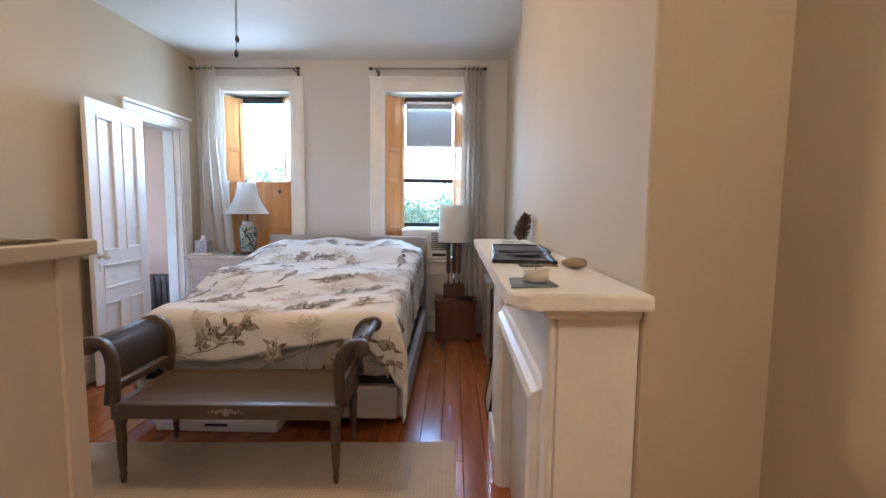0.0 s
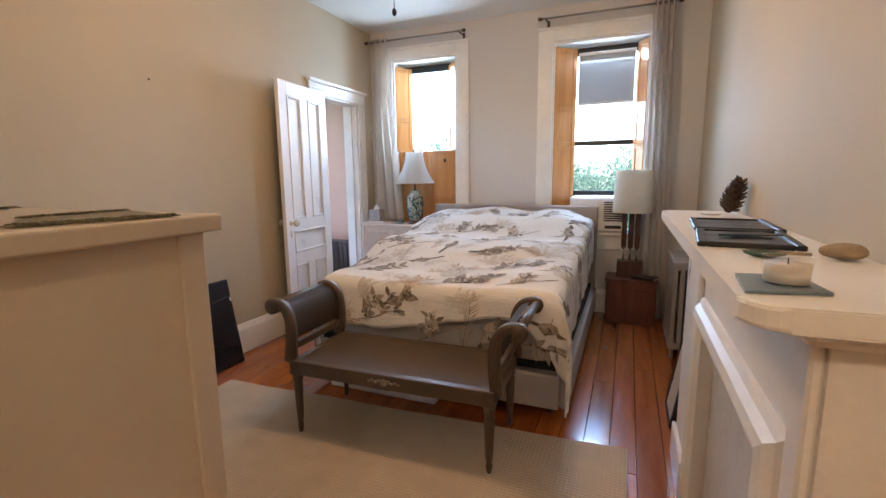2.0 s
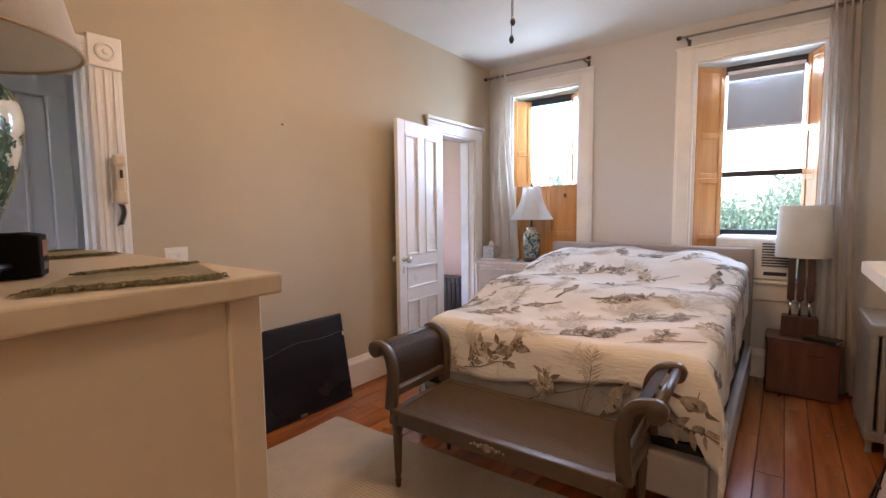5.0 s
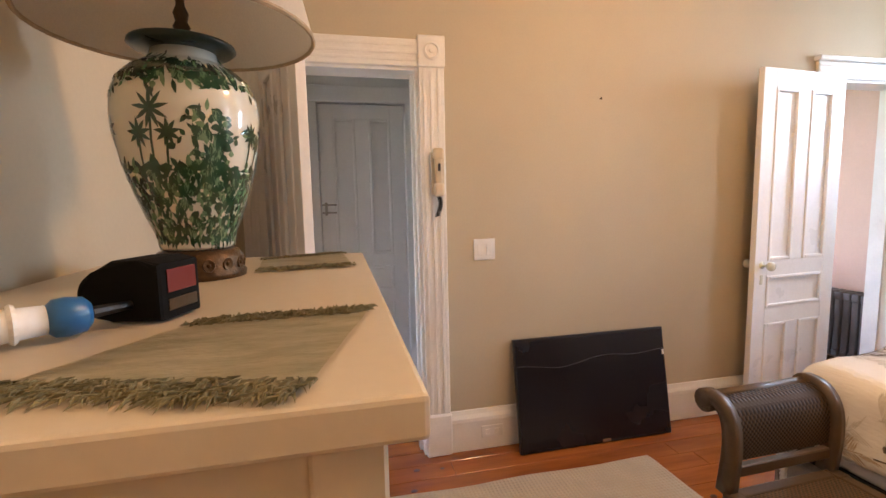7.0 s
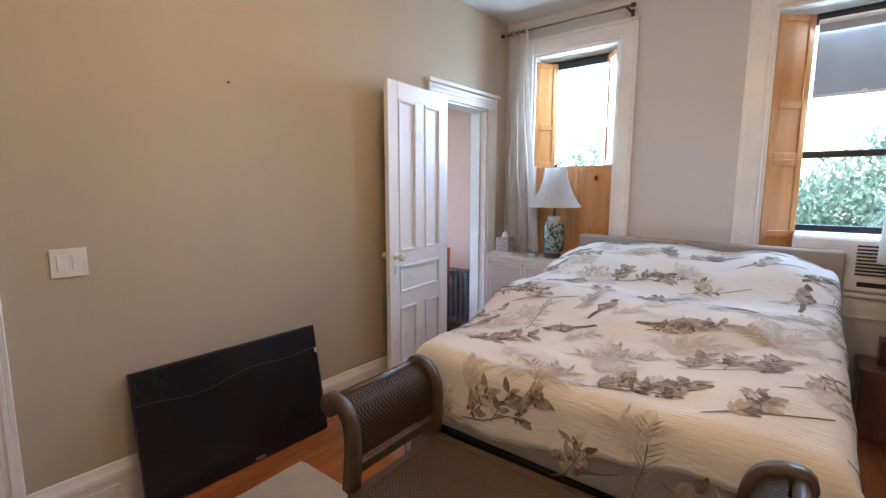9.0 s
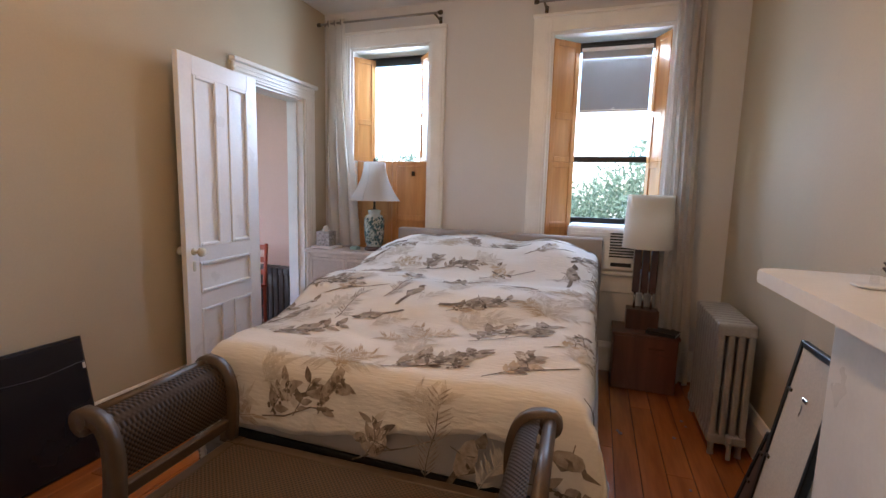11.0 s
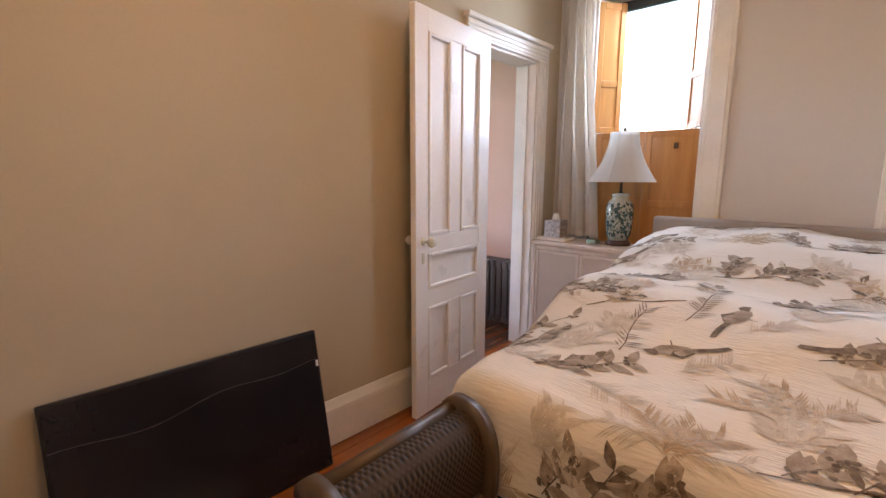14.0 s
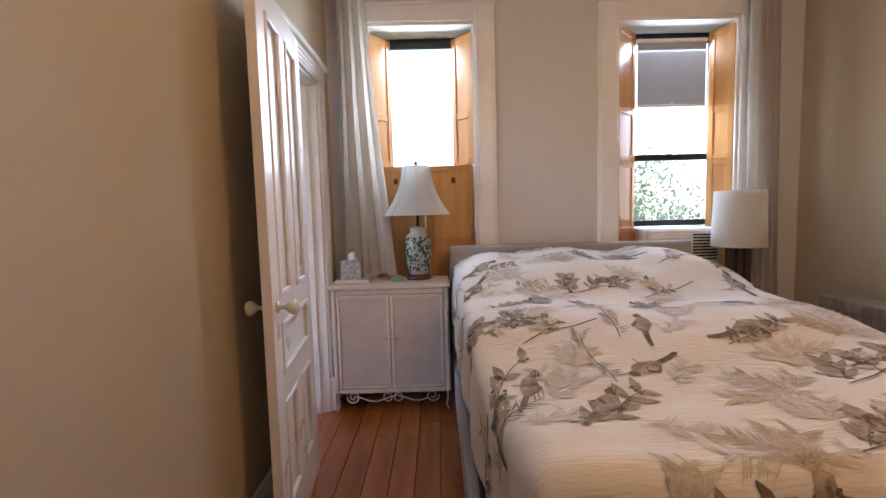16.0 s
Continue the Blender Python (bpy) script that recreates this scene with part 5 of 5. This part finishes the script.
# ---- west nightstand ----
ns = thing("nightstand", (0.40, 5.0, 0), "whitewashed wicker nightstand on scrolled iron feet", "nightstand")
NX0, NX1, NY0, NY1 = 0.04, 0.81, 4.85, 5.17
part("top", box(NX0 - 0.012, NX1 + 0.012, NY0 - 0.014, NY1, 0.835, 0.868, 0.008, 2), WICKERF, ns)
part("body", box(NX0 + 0.012, NX1 - 0.012, NY0 + 0.012, NY1, 0.15, 0.835), WICKER, ns)
for x in (NX0, NX1 - 0.03):
    part("corner_post", box(x, x + 0.03, NY0, NY0 + 0.03, 0.13, 0.835, 0.01, 2), WICKERF, ns)
part("bottom_rail", box(NX0 + 0.03, NX1 - 0.03, NY0 + 0.002, NY0 + 0.02, 0.13, 0.165, 0.006), WICKERF, ns)
part("top_rail", box(NX0 + 0.03, NX1 - 0.03, NY0 + 0.002, NY0 + 0.02, 0.80, 0.835, 0.006), WICKERF, ns)
mid = (NX0 + NX1) / 2
for a, b, kx in ((NX0 + 0.034, mid - 0.003, mid - 0.03), (mid + 0.003, NX1 - 0.034, mid + 0.03)):
    dd = part("door", joined(*frame_bars(a, b, 0.168, 0.797, 0.022, lambda p, q, r, v: box(p, q, NY0 - 0.003, NY0 + 0.012, r, v, 0.004))), WICKERF, ns)
    part("woven_panel", box(a + 0.02, b - 0.02, NY0 + 0.002, NY0 + 0.008, 0.188, 0.777), WICKER, dd)
    part("knob", moved(lathe([(0.006, 0), (0.006, 0.010), (0.014, 0.014), (0.012, 0.024), (0.002, 0.026)], 12), pose(kx, NY0 - 0.003, 0.50, 90, 0, 0)), WICKERF, dd, "", True)


def scroll(cx, cy, cz, r, turns, flip, start):
    return [(cx + flip * r * (1 - 0.75 * k / 26) * math.cos(start + k * turns * 2 * math.pi / 26), cy, cz + r * (1 - 0.75 * k / 26) * math.sin(start + k * turns * 2 * math.pi / 26)) for k in range(27)]


CREAMI = mat("cream_painted_iron", (0.62, 0.57, 0.46), 0.45, 0.1, None, 20)
for y in (NY0 + 0.01, NY1 - 0.02):
    for x, f in ((NX0 + 0.02, 1), (NX1 - 0.02, -1)):
        part("iron_foot", tube([(x, y, 0.14), (x - f * 0.004, y, 0.09), (x + f * 0.006, y, 0.04), (x - f * 0.012, y, 0.006)], 0.006, 6), CREAMI, ns)
        part("iron_scroll", tube(scroll(x + f * 0.10, y, 0.105, 0.045, 1.4, f, math.pi), 0.0045, 6), CREAMI, ns)
    part("iron_rod", tube([(NX0 + 0.12 + 0.05 * k, y, 0.09 + 0.02 * math.cos(k * 1.1)) for k in range(11)], 0.0045, 6), CREAMI, ns)
    for f in (-1, 1):
        part("iron_ring", tube([(mid + f * 0.035 + 0.028 * math.cos(a), y, 0.10 + 0.028 * math.sin(a)) for a in np.linspace(0, 2 * math.pi, 18, False)], 0.004, 6, True), CREAMI, ns)

AX, AY, AZ = 0.615, 5.04, 0.868
l1 = thing("table_lamp", (AX, AY, AZ), "small patterned china table lamp with white bell shade", "table lamp")
part("wood_base", lathe([(0.062, 0.001), (0.064, 0.012), (0.055, 0.022), (0.05, 0.026)], 24, (AX, AY, AZ)), DARKWOOD, l1, "dark wooden base", True)
v1 = [(0.048, 0.026), (0.06, 0.06), (0.066, 0.11), (0.068, 0.17), (0.066, 0.205), (0.055, 0.228), (0.038, 0.236), (0.042, 0.252), (0.044, 0.262), (0.02, 0.268)]
CELADON = mat("celadon_china", (0.46, 0.48, 0.43), 0.15, 0, (0.38, 0.41, 0.36), 8, 60, 0.02, coat=0.5)
b1 = part("vase", lathe(v1, 32, (AX, AY, AZ)), CELADON, l1, "pale green china body with blue-green blossom pattern", True)


def small_vase(s, t):
    for (r0, z0), (r1, z1) in zip(v1, v1[1:]):
        if z0 <= t <= z1:
            r = r0 + (r1 - r0) * (t - z0) / (z1 - z0)
            break
    else:
        r = 0.05
    a = s / 0.068
    return Vector((AX + r * math.cos(a), AY + r * math.sin(a), AZ + t))


sp = Print(small_vase, 0.001)
rs = random.Random(8)
for k in range(560):
    s, t = rs.uniform(0, 0.427), rs.uniform(0.045, 0.215)
    if k % 4 == 0:
        for q in range(5):
            sp.leaf("b", s, t, q * 1.2566, 0.011, 0.007)
    else:
        sp.leaf("g", s, t, rs.uniform(0, 6.28), rs.uniform(0.010, 0.02), 0.005)
sp.finish("painted_blossom", b1, {"b": mat("blue_green_glaze", (0.06, 0.12, 0.13), 0.2), "g": GREENP})
part("neck", lathe([(0.012, 0.268), (0.008, 0.28), (0.007, 0.34)], 12, (AX, AY, AZ)), BRASS, l1, "", True)
sh = []
for k in range(13):
    u = k / 12
    sh.append((0.168 - 0.098 * (1 - (1 - u) ** 1.9), 0.325 + 0.245 * u))
part("shade", lathe(sh + [(r - 0.003, z) for r, z in reversed(sh)], 40, (AX, AY, AZ), False), SHADE2, l1, "white bell-shaped fabric shade", True)
for k in range(8):
    a = k * math.pi / 4
    part("shade_rib", tube([(AX + (r + 0.0005) * math.cos(a), AY + (r + 0.0005) * math.sin(a), AZ + z) for r, z in sh], 0.0022, 5), SHADE2, l1)
l1.scale = (1.34, 1.34, 1.36)
part("finial", lathe([(0.004, 0.565), (0.009, 0.575), (0.010, 0.585), (0.003, 0.597)], 12, (AX, AY, AZ)), BRASS, l1, "", True)

tb = thing("tissue_box", (0.16, 4.97, 0.868), "patterned cube tissue box on a cream tray", "tissue box")
part("tray", box(0.06, 0.29, 4.89, 5.04, 0.869, 0.892, 0.006, 2), WICKERF, tb)
part("box", box(0.10, 0.235, 4.905, 5.025, 0.892, 1.02, 0.004, 2), mat("grey_patterned_card", (0.50, 0.46, 0.44), 0.7, 0, (0.24, 0.22, 0.22), 55, 200, 0.05, detail=1.0), tb)
tis = lathe([(0.035, 0), (0.03, 0.015), (0.022, 0.03), (0.024, 0.042), (0.006, 0.055)], 14, (0.167, 4.965, 1.018))
for v in tis.verts:
    v.co += Vector((0.01 * noise.noise(v.co * 60), 0.01 * noise.noise(v.co * 50 + Vector((3, 0, 0))), 0))
part("tissue", tis, WHITEPL, tb, "crumpled white tissue", True)
solid("trinket_box", box(0.43, 0.50, 4.93, 5.0, 0.869, 0.900, 0.006, 2), mat("sea_green_box", (0.30, 0.42, 0.36), 0.4, 0, None, 20), "small sea-green trinket box on the nightstand", "box")

# ---- east nightstand, lamp and book ----
n2 = thing("wood_block_table", (2.87, 5.0, 0), "dark red wooden block table with cracked faces", "side table")
part("block", box(2.66, 3.09, 4.87, 5.16, 0.003, 0.405, 0.008, 2), REDWOOD, n2)
part("lid_board", box(2.65, 3.10, 4.86, 5.17, 0.405, 0.43, 0.006, 2), REDWOOD, n2)
for x, z, r in ((2.72, 0.27, 30), (2.84, 0.16, -20), (2.97, 0.29, 10), (3.01, 0.11, 50), (2.78, 0.08, 70)):
    part("joint", moved(box(-0.07, 0.07, -0.002, 0.001, -0.0025, 0.0025), pose(x, 4.87, z, 0, r, 0)), KNOT, n2)
part("recess_handle", box(2.90, 3.00, 4.866, 4.871, 0.32, 0.335, 0.002), KNOT, n2)

RX, RY, RZ0 = 2.85, 5.04, 0.43
l2 = thing("table_lamp", (RX, RY, RZ0), "walnut and chrome table lamp with white drum shade", "table lamp")
part("block_base", box(RX - 0.11, RX + 0.11, RY - 0.07, RY + 0.07, RZ0 + 0.001, RZ0 + 0.15, 0.004), DARKWOOD, l2)
for dx in (-0.058, 0.0, 0.058):
    part("walnut_column", box(RX + dx - 0.023, RX + dx + 0.023, RY - 0.023, RY + 0.023, RZ0 + 0.27, RZ0 + 0.65, 0.004), DARKWOOD, l2)
    part("chrome_rod", lathe([(0.009, 0.15), (0.009, 0.27)], 12, (RX + dx, RY, RZ0)), CHROME, l2, "chrome rod", True)
part("cross_cap", box(RX - 0.085, RX + 0.085, RY - 0.026, RY + 0.026, RZ0 + 0.65, RZ0 + 0.665, 0.003), CHROME, l2)
part("neck", lathe([(0.008, 0.665), (0.008, 0.78)], 10, (RX, RY, RZ0)), CHROME, l2, "", True)
part("shade", lathe([(0.172, 0.605), (0.158, 0.99), (0.155, 0.99), (0.169, 0.605)], 40, (RX, RY, RZ0), False), SHADE, l2, "white linen drum shade", True)
part("shade_diffuser", lathe([(0.155, 0.965), (0.05, 0.967)], 40, (RX, RY, RZ0), False), SHADE, l2)
bk = thing("book", (3.0, 4.95, RZ0), "black paperback book lying on the block table", "book")
part("cover", moved(joined(box(-0.065, 0.065, -0.10, 0.10, 0.0005, 0.004, 0.001), box(-0.065, 0.065, -0.10, 0.10, 0.022, 0.0255, 0.001), box(-0.068, -0.064, -0.10, 0.10, 0.0005, 0.0255, 0.001)), pose(2.99, 4.93, RZ0, 0, 0, 68)), DARKPL, bk)
part("pages", moved(box(-0.063, 0.060, -0.095, 0.095, 0.004, 0.022), pose(2.99, 4.93, RZ0, 0, 0, 68)), WHITEPL, bk)


# ---- radiators ----
def radiator(name, x0, x1, y0, y1, z1, n, cols, along, material, label):
    r = thing(name, ((x0 + x1) / 2, (y0 + y1) / 2, 0), label, "radiator")
    for k in range(n):
        u = (k + 0.5) / n
        columns, bars = [], []
        for c in range(cols):
            w = (c + 0.5) / cols
            if along == "y":
                x, y = x0 + (x1 - x0) * w, y0 + (y1 - y0) * u
                sx, sy = (x1 - x0) / cols * 0.36, (y1 - y0) / n * 0.43
            else:
                x, y = x0 + (x1 - x0) * u, y0 + (y1 - y0) * w
                sx, sy = (x1 - x0) / n * 0.43, (y1 - y0) / cols * 0.36
            columns.append(box(x - sx, x + sx, y - sy, y + sy, 0.10, z1 - 0.04, min(sx, sy) * 0.6, 2))
        for za, zb in ((0.07, 0.13), (z1 - 0.07, z1)):
            if along == "y":
                bars.append(box(x0, x1, y - sy * 1.08, y + sy * 1.08, za, zb, 0.014, 3))
            else:
                bars.append(box(x - sx * 1.08, x + sx * 1.08, y0, y1, za, zb, 0.014, 3))
        section = part("section", bars[1], material, r)
        part("lower_header", bars[0], material, section)
        for column in columns:
            part("column", column, material, section)
    ends = ((0.5 / n), (1 - 0.5 / n))
    for u in ends:
        for w in (0.15, 0.85):
            x = x0 + (x1 - x0) * (w if along == "y" else u)
            y = y0 + (y1 - y0) * (u if along == "y" else w)
            part("foot", lathe([(0.018, 0.001), (0.014, 0.03), (0.02, 0.08)], 10, (x, y, 0)), material, r)
    return r


rr = radiator("radiator", 3.14, 3.33, 4.13, 4.71, 0.75, 10, 4, "y", RADM, "silver-grey cast iron radiator in the alcove")
part("valve", joined(lathe([(0.012, 0), (0.012, 0.09), (0.022, 0.10), (0.022, 0.13), (0.006, 0.14)], 12, (3.235, 4.08, 0.02)), tube([(3.235, 4.08, 0.08), (3.235, 4.14, 0.10)], 0.012, 8)), RADM, rr)
r2 = radiator("radiator", -0.82, -0.24, 5.03, 5.19, 0.62, 9, 3, "x", mat("dark_radiator_paint", (0.12, 0.11, 0.11), 0.4, 0.3, None, 10), "dark cast iron radiator in the side room")

# red chair in the side room
rc = thing("wooden_chair", (-0.70, 4.78, 0), "orange-red wooden ladder-back chair", "chair")
REDP = mat("orange_red_paint", (0.42, 0.075, 0.03), 0.35, 0, (0.34, 0.055, 0.02), 8)
for x in (-0.88, -0.52):
    part("back_post", tube([(x, 4.95, 0.001), (x, 4.95, 0.45), (x, 4.99, 0.86)], 0.017, 10), REDP, rc, "", True)
    part("front_leg", tube([(x, 4.59, 0.001), (x, 4.59, 0.45)], 0.017, 10), REDP, rc, "", True)
for z in (0.58, 0.70, 0.82):
    part("back_slat", box(-0.87, -0.53, 4.955 + (z - 0.45) * 0.09, 4.97 + (z - 0.45) * 0.09, z - 0.025, z + 0.025, 0.004), REDP, rc)
part("seat", box(-0.90, -0.50, 4.57, 4.97, 0.44, 0.465, 0.01, 2), REDP, rc)
for y, z in ((4.59, 0.2), (4.95, 0.25)):
    part("stretcher", tube([(-0.88, y, z), (-0.52, y, z)], 0.009, 8), REDP, rc)


# ---- frames leaning by the mantel ----
def leaning_frame(y0, y1, h, foot, top, backing, label):
    f = thing("picture_frame", (foot, (y0 + y1) / 2, 0), label, "picture frame", "frames leaning on the wall")
    tilt = math.degrees(math.atan2(top - foot, h))
    m = pose(foot, y0, 0.004, 0, tilt, 0)
    w = y1 - y0
    part("moulding", moved(joined(*frame_bars(0, w, 0, h, 0.022, lambda a, b, c, e: box(-0.012, 0.012, a, b, c, e, 0.003))), m), DARKPL, f)
    part("backing", moved(box(-0.006, 0.006, 0.02, w - 0.02, 0.02, h - 0.02), m), backing, f, "pale paper backing")
    part("hook", moved(joined(box(-0.011, -0.006, w * 0.45, w * 0.55, h * 0.80, h * 0.815, 0.001), tube([(-0.012, w * 0.5, h * 0.79), (-0.014, w * 0.47, h * 0.765), (-0.012, w * 0.5, h * 0.745)], 0.002, 5)), m), CHROME, f)
    for q in (0.2, 0.5, 0.8):
        part("clip", moved(box(-0.012, -0.005, w - 0.045, w - 0.02, h * q - 0.006, h * q + 0.006, 0.001), m), BRASS, f)
    return f


PAPER = mat("kraft_backing", (0.66, 0.58, 0.47), 0.8, 0, (0.60, 0.52, 0.42), 6, 120, 0.05)
leaning_frame(3.065, 3.37, 0.915, 3.09, 3.235, PAPER, "dark frame turned to the wall with pale backing")
leaning_frame(3.41, 3.585, 0.45, 3.12, 3.24, mat("dark_print_card", (0.12, 0.07, 0.05), 0.5, 0, None, 10), "small dark brown frame leaning by the mantel")

# ---- intercom, switch, outlet, nail ----
ic = thing("intercom_phone", (0.03, 1.60, 1.45), "ivory wall intercom handset with curled dark cord", "intercom")
part("wall_plate", box(0.032, 0.05, 1.565, 1.635, 1.48, 1.70, 0.006, 2), IVORY, ic)
part("handset", joined(box(0.05, 0.085, 1.572, 1.628, 1.66, 1.72, 0.014, 3), box(0.055, 0.078, 1.58, 1.62, 1.53, 1.68, 0.010, 3), box(0.05, 0.085, 1.572, 1.628, 1.47, 1.54, 0.014, 3)), IVORY, ic)
part("button", box(0.085, 0.088, 1.593, 1.607, 1.60, 1.64, 0.002), DARKPL, ic)
part("cord", tube([(0.055 + 0.010 * math.cos(k * 0.9), 1.600 + 0.012 * math.sin(k * 0.9) + 0.01 * math.sin(k * 0.06), 1.475 - 0.0016 * k) for k in range(70)], 0.0035, 6), DARKPL, ic, "curled dark cord")
ic.location.y -= 0.05
ic.location.z -= 0.012
sw = thing("light_switch", (0, 1.82, 1.16), "white double rocker light switch plate", "light switch")
part("plate", box(0.0005, 0.008, 1.754, 1.877, 1.102, 1.220, 0.003, 2), WHITEPL, sw)
for y in (1.790, 1.841):
    part("rocker", box(0.008, 0.012, y - 0.016, y + 0.016, 1.128, 1.194, 0.002), WHITEPL, sw)
ol = thing("outlet_plate", (0.022, 1.86, 0.1), "white painted outlet plate in the baseboard", "outlet")
part("plate", box(0.0225, 0.028, 1.78, 1.91, 0.07, 0.14, 0.002), WHITEPL, ol)
for y in (1.815, 1.87):
    part("socket", box(0.028, 0.030, y - 0.014, y + 0.014, 0.09, 0.12, 0.002), TRIM, ol)
solid("nail", moved(lathe([(0.0035, 0), (0.0035, 0.012), (0.007, 0.012), (0.006, 0.015)], 10), pose(0, 2.522, 1.998, 0, 90, 0)), BRASS, "small dark nail in the plaster wall", "nail")

# ---- hall details ----
hw_ = thing("hall_partition", (-1.15, 0.66, 0), "white framed blue partition beside the hall door", "partition", "", "structure")
part("blue_panel", box(-1.198, -1.17, 0.30, 0.74, 0.86, 2.7), HALLBLUE, hw_, "blue-grey upper panel")
part("post", box(-1.198, -1.12, 0.74, 0.79, 0.0, 2.75, 0.006), HALLP, hw_)
part("rail", box(-1.198, -1.10, 0.30, 0.80, 0.82, 0.86, 0.006), HALLP, hw_)
part("lower_panel", box(-1.198, -1.165, 0.30, 0.74, 0.0, 0.82), HALLBLUE, hw_)
part("baluster", lathe([(0.02, 0.08), (0.03, 0.2), (0.018, 0.35), (0.03, 0.5), (0.016, 0.62), (0.024, 0.82)], 14, (-1.14, 0.66, 0)), HALLP, hw_, "", True)
part("base_rail", box(-1.198, -1.12, 0.30, 0.74, 0.0, 0.08, 0.004), HALLP, hw_)
dc = thing("hall_door_casing", (-1.19, 1.28, 0), "cool white casing round the hall door", "door casing", "", "structure")
for y0, y1 in ((0.792, 0.90), (1.56, 1.67)):
    part("side_casing", box(-1.2, -1.172, y0, y1, 0, 2.19, 0.004), HALLP, dc)
part("head_casing", box(-1.2, -1.172, 0.792, 1.67, 2.19, 2.31, 0.004), HALLP, dc)
hb = thing("door_bolt", (-1.2, 0.98, 1.4), "small iron surface bolt on the hall door", "bolt")
for z in (1.36, 1.42):
    part("bolt_bar", box(-1.207, -1.195, 0.91, 1.02, z - 0.006, z + 0.006, 0.002), STEEL, hb)
part("bolt_keeper", box(-1.207, -1.19, 0.93, 0.95, 1.34, 1.44, 0.003), STEEL, hb)


# ---- garden seen through the windows ----
def tree(x, y, h, r, seed, label):
    t = thing("tree", (x, y, -3.3), label, "tree", "garden trees")
    rd = random.Random(seed)
    part("trunk", tube([(x, y, -3.3), (x + 0.1, y, -1.0), (x - 0.05, y + 0.1, h - r * 0.6)], [0.2, 0.16, 0.07], 10), TRUNK, t, "", True)
    for k in range(7):
        a = rd.uniform(0, 6.28)
        z0 = h - r * rd.uniform(0.6, 1.3)
        part("limb", tube([(x, y, z0), (x + r * 0.35 * math.cos(a), y + r * 0.35 * math.sin(a), z0 + r * 0.3), (x + r * 0.7 * math.cos(a), y + r * 0.7 * math.sin(a), z0 + r * 0.45)], [0.06, 0.04, 0.015], 6), TRUNK, t)
    verts, faces = [], []
    for k in range(14000):
        a, b, q = rd.uniform(0, 6.28), rd.uniform(-1, 1), rd.random() ** 0.45
        p = Vector((math.cos(a) * math.sqrt(1 - b * b), math.sin(a) * math.sqrt(1 - b * b), b * 0.8)) * r * q
        if noise.noise(p * 0.9 + Vector((seed, 0, 0))) < -0.12:
            continue
        c = Vector((x, y, h)) + p
        rot = Euler((rd.uniform(0, 6.28), rd.uniform(0, 6.28), rd.uniform(0, 6.28))).to_matrix()
        s = rd.uniform(0.08, 0.15)
        i0 = len(verts)
        for q2 in ((-1, 0, 0), (0, -0.45, 0.1), (1, 0, 0), (0, 0.45, 0.1)):
            verts.append(c + rot @ (Vector(q2) * s))
        faces.append((i0, i0 + 1, i0 + 2, i0 + 3))
    me = bpy.data.meshes.new("crown")
    me.from_pydata([v - Vector((x, y, -3.3)) for v in verts], [], faces)
    me.materials.append(LEAF)
    ob = new("crown", me)
    ob.parent = t
    tagged(ob, "", "", "", "stuff")


TRUNK = mat("grey_bark", (0.16, 0.12, 0.09), 0.9, 0, None, 12, 80, 0.4)
LEAF = cloth_mat("summer_leaf", (0.12, 0.17, 0.11), 0.5, (0.11, 0.155, 0.10), 2.0, 40)
tree(5.4, 21.0, 1.0, 3.6, 1, "leafy green garden tree")
tree(-1.6, 26.0, -0.2, 3.4, 2, "leafy green garden tree")
tree(9.6, 25.0, 1.2, 4.4, 3, "leafy green garden tree")
tree(1.6, 24.0, -0.6, 3.4, 4, "leafy green garden tree")
tree(-6.5, 23.0, 0.4, 3.8, 5, "leafy green garden tree")


# ---- floor planks ----
def planks(parent, x0, x1, y0, y1, width, material, seed):
    rd = random.Random(seed)
    x = x0
    meshes = {}
    while x < x1 - 0.02:
        w = min(width, x1 - x)
        y = y0 - rd.uniform(0, 1.5)
        while y < y1:
            ln = rd.choice((2.0, 2.6, 3.2))
            a, b = max(y, y0), min(y + ln, y1)
            y += ln
            if b - a < 0.05:
                continue
            bm = box(0.0015, w - 0.0015, 0.001, b - a - 0.001, -0.014, -0.0005 - rd.uniform(0, 0.0012), 0.0018)
            me = bpy.data.meshes.new("plank")
            bm.to_mesh(me)
            bm.free()
            me.materials.append(material)
            ob = new("plank", me)
            ob.location = (x, a, 0)
            ob.parent = parent
            for k in range(rd.choice((0, 1, 2, 3))):
                kx, ky, kr = rd.uniform(0.02, w - 0.02), rd.uniform(0.05, max(0.06, b - a - 0.05)), rd.uniform(0.006, 0.013)
                kb = lathe([(kr, -0.002), (kr * 0.9, 0.0003), (0.0005, 0.0004)], 10)
                moved(kb, pose(kx, ky, 0.0) @ Matrix.Diagonal((1, 1.5, 1, 1)))
                km = bpy.data.meshes.new("knot")
                kb.to_mesh(km)
                kb.free()
                km.materials.append(KNOT)
                ko = new("knot", km)
                ko.parent = ob
        x += width


planks(floor, -0.16, EASTS, -2.2, WALLY, 0.128, PLANK, 21)
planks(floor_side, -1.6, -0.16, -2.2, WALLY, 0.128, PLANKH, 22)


# ---- unseen vestibule ceiling light, a fixture added round the bulb ----
vl = thing("added_ceiling_light", (2.95, -1.0, CEILZ), "unseen added round frosted ceiling light, lit", "ceiling light")
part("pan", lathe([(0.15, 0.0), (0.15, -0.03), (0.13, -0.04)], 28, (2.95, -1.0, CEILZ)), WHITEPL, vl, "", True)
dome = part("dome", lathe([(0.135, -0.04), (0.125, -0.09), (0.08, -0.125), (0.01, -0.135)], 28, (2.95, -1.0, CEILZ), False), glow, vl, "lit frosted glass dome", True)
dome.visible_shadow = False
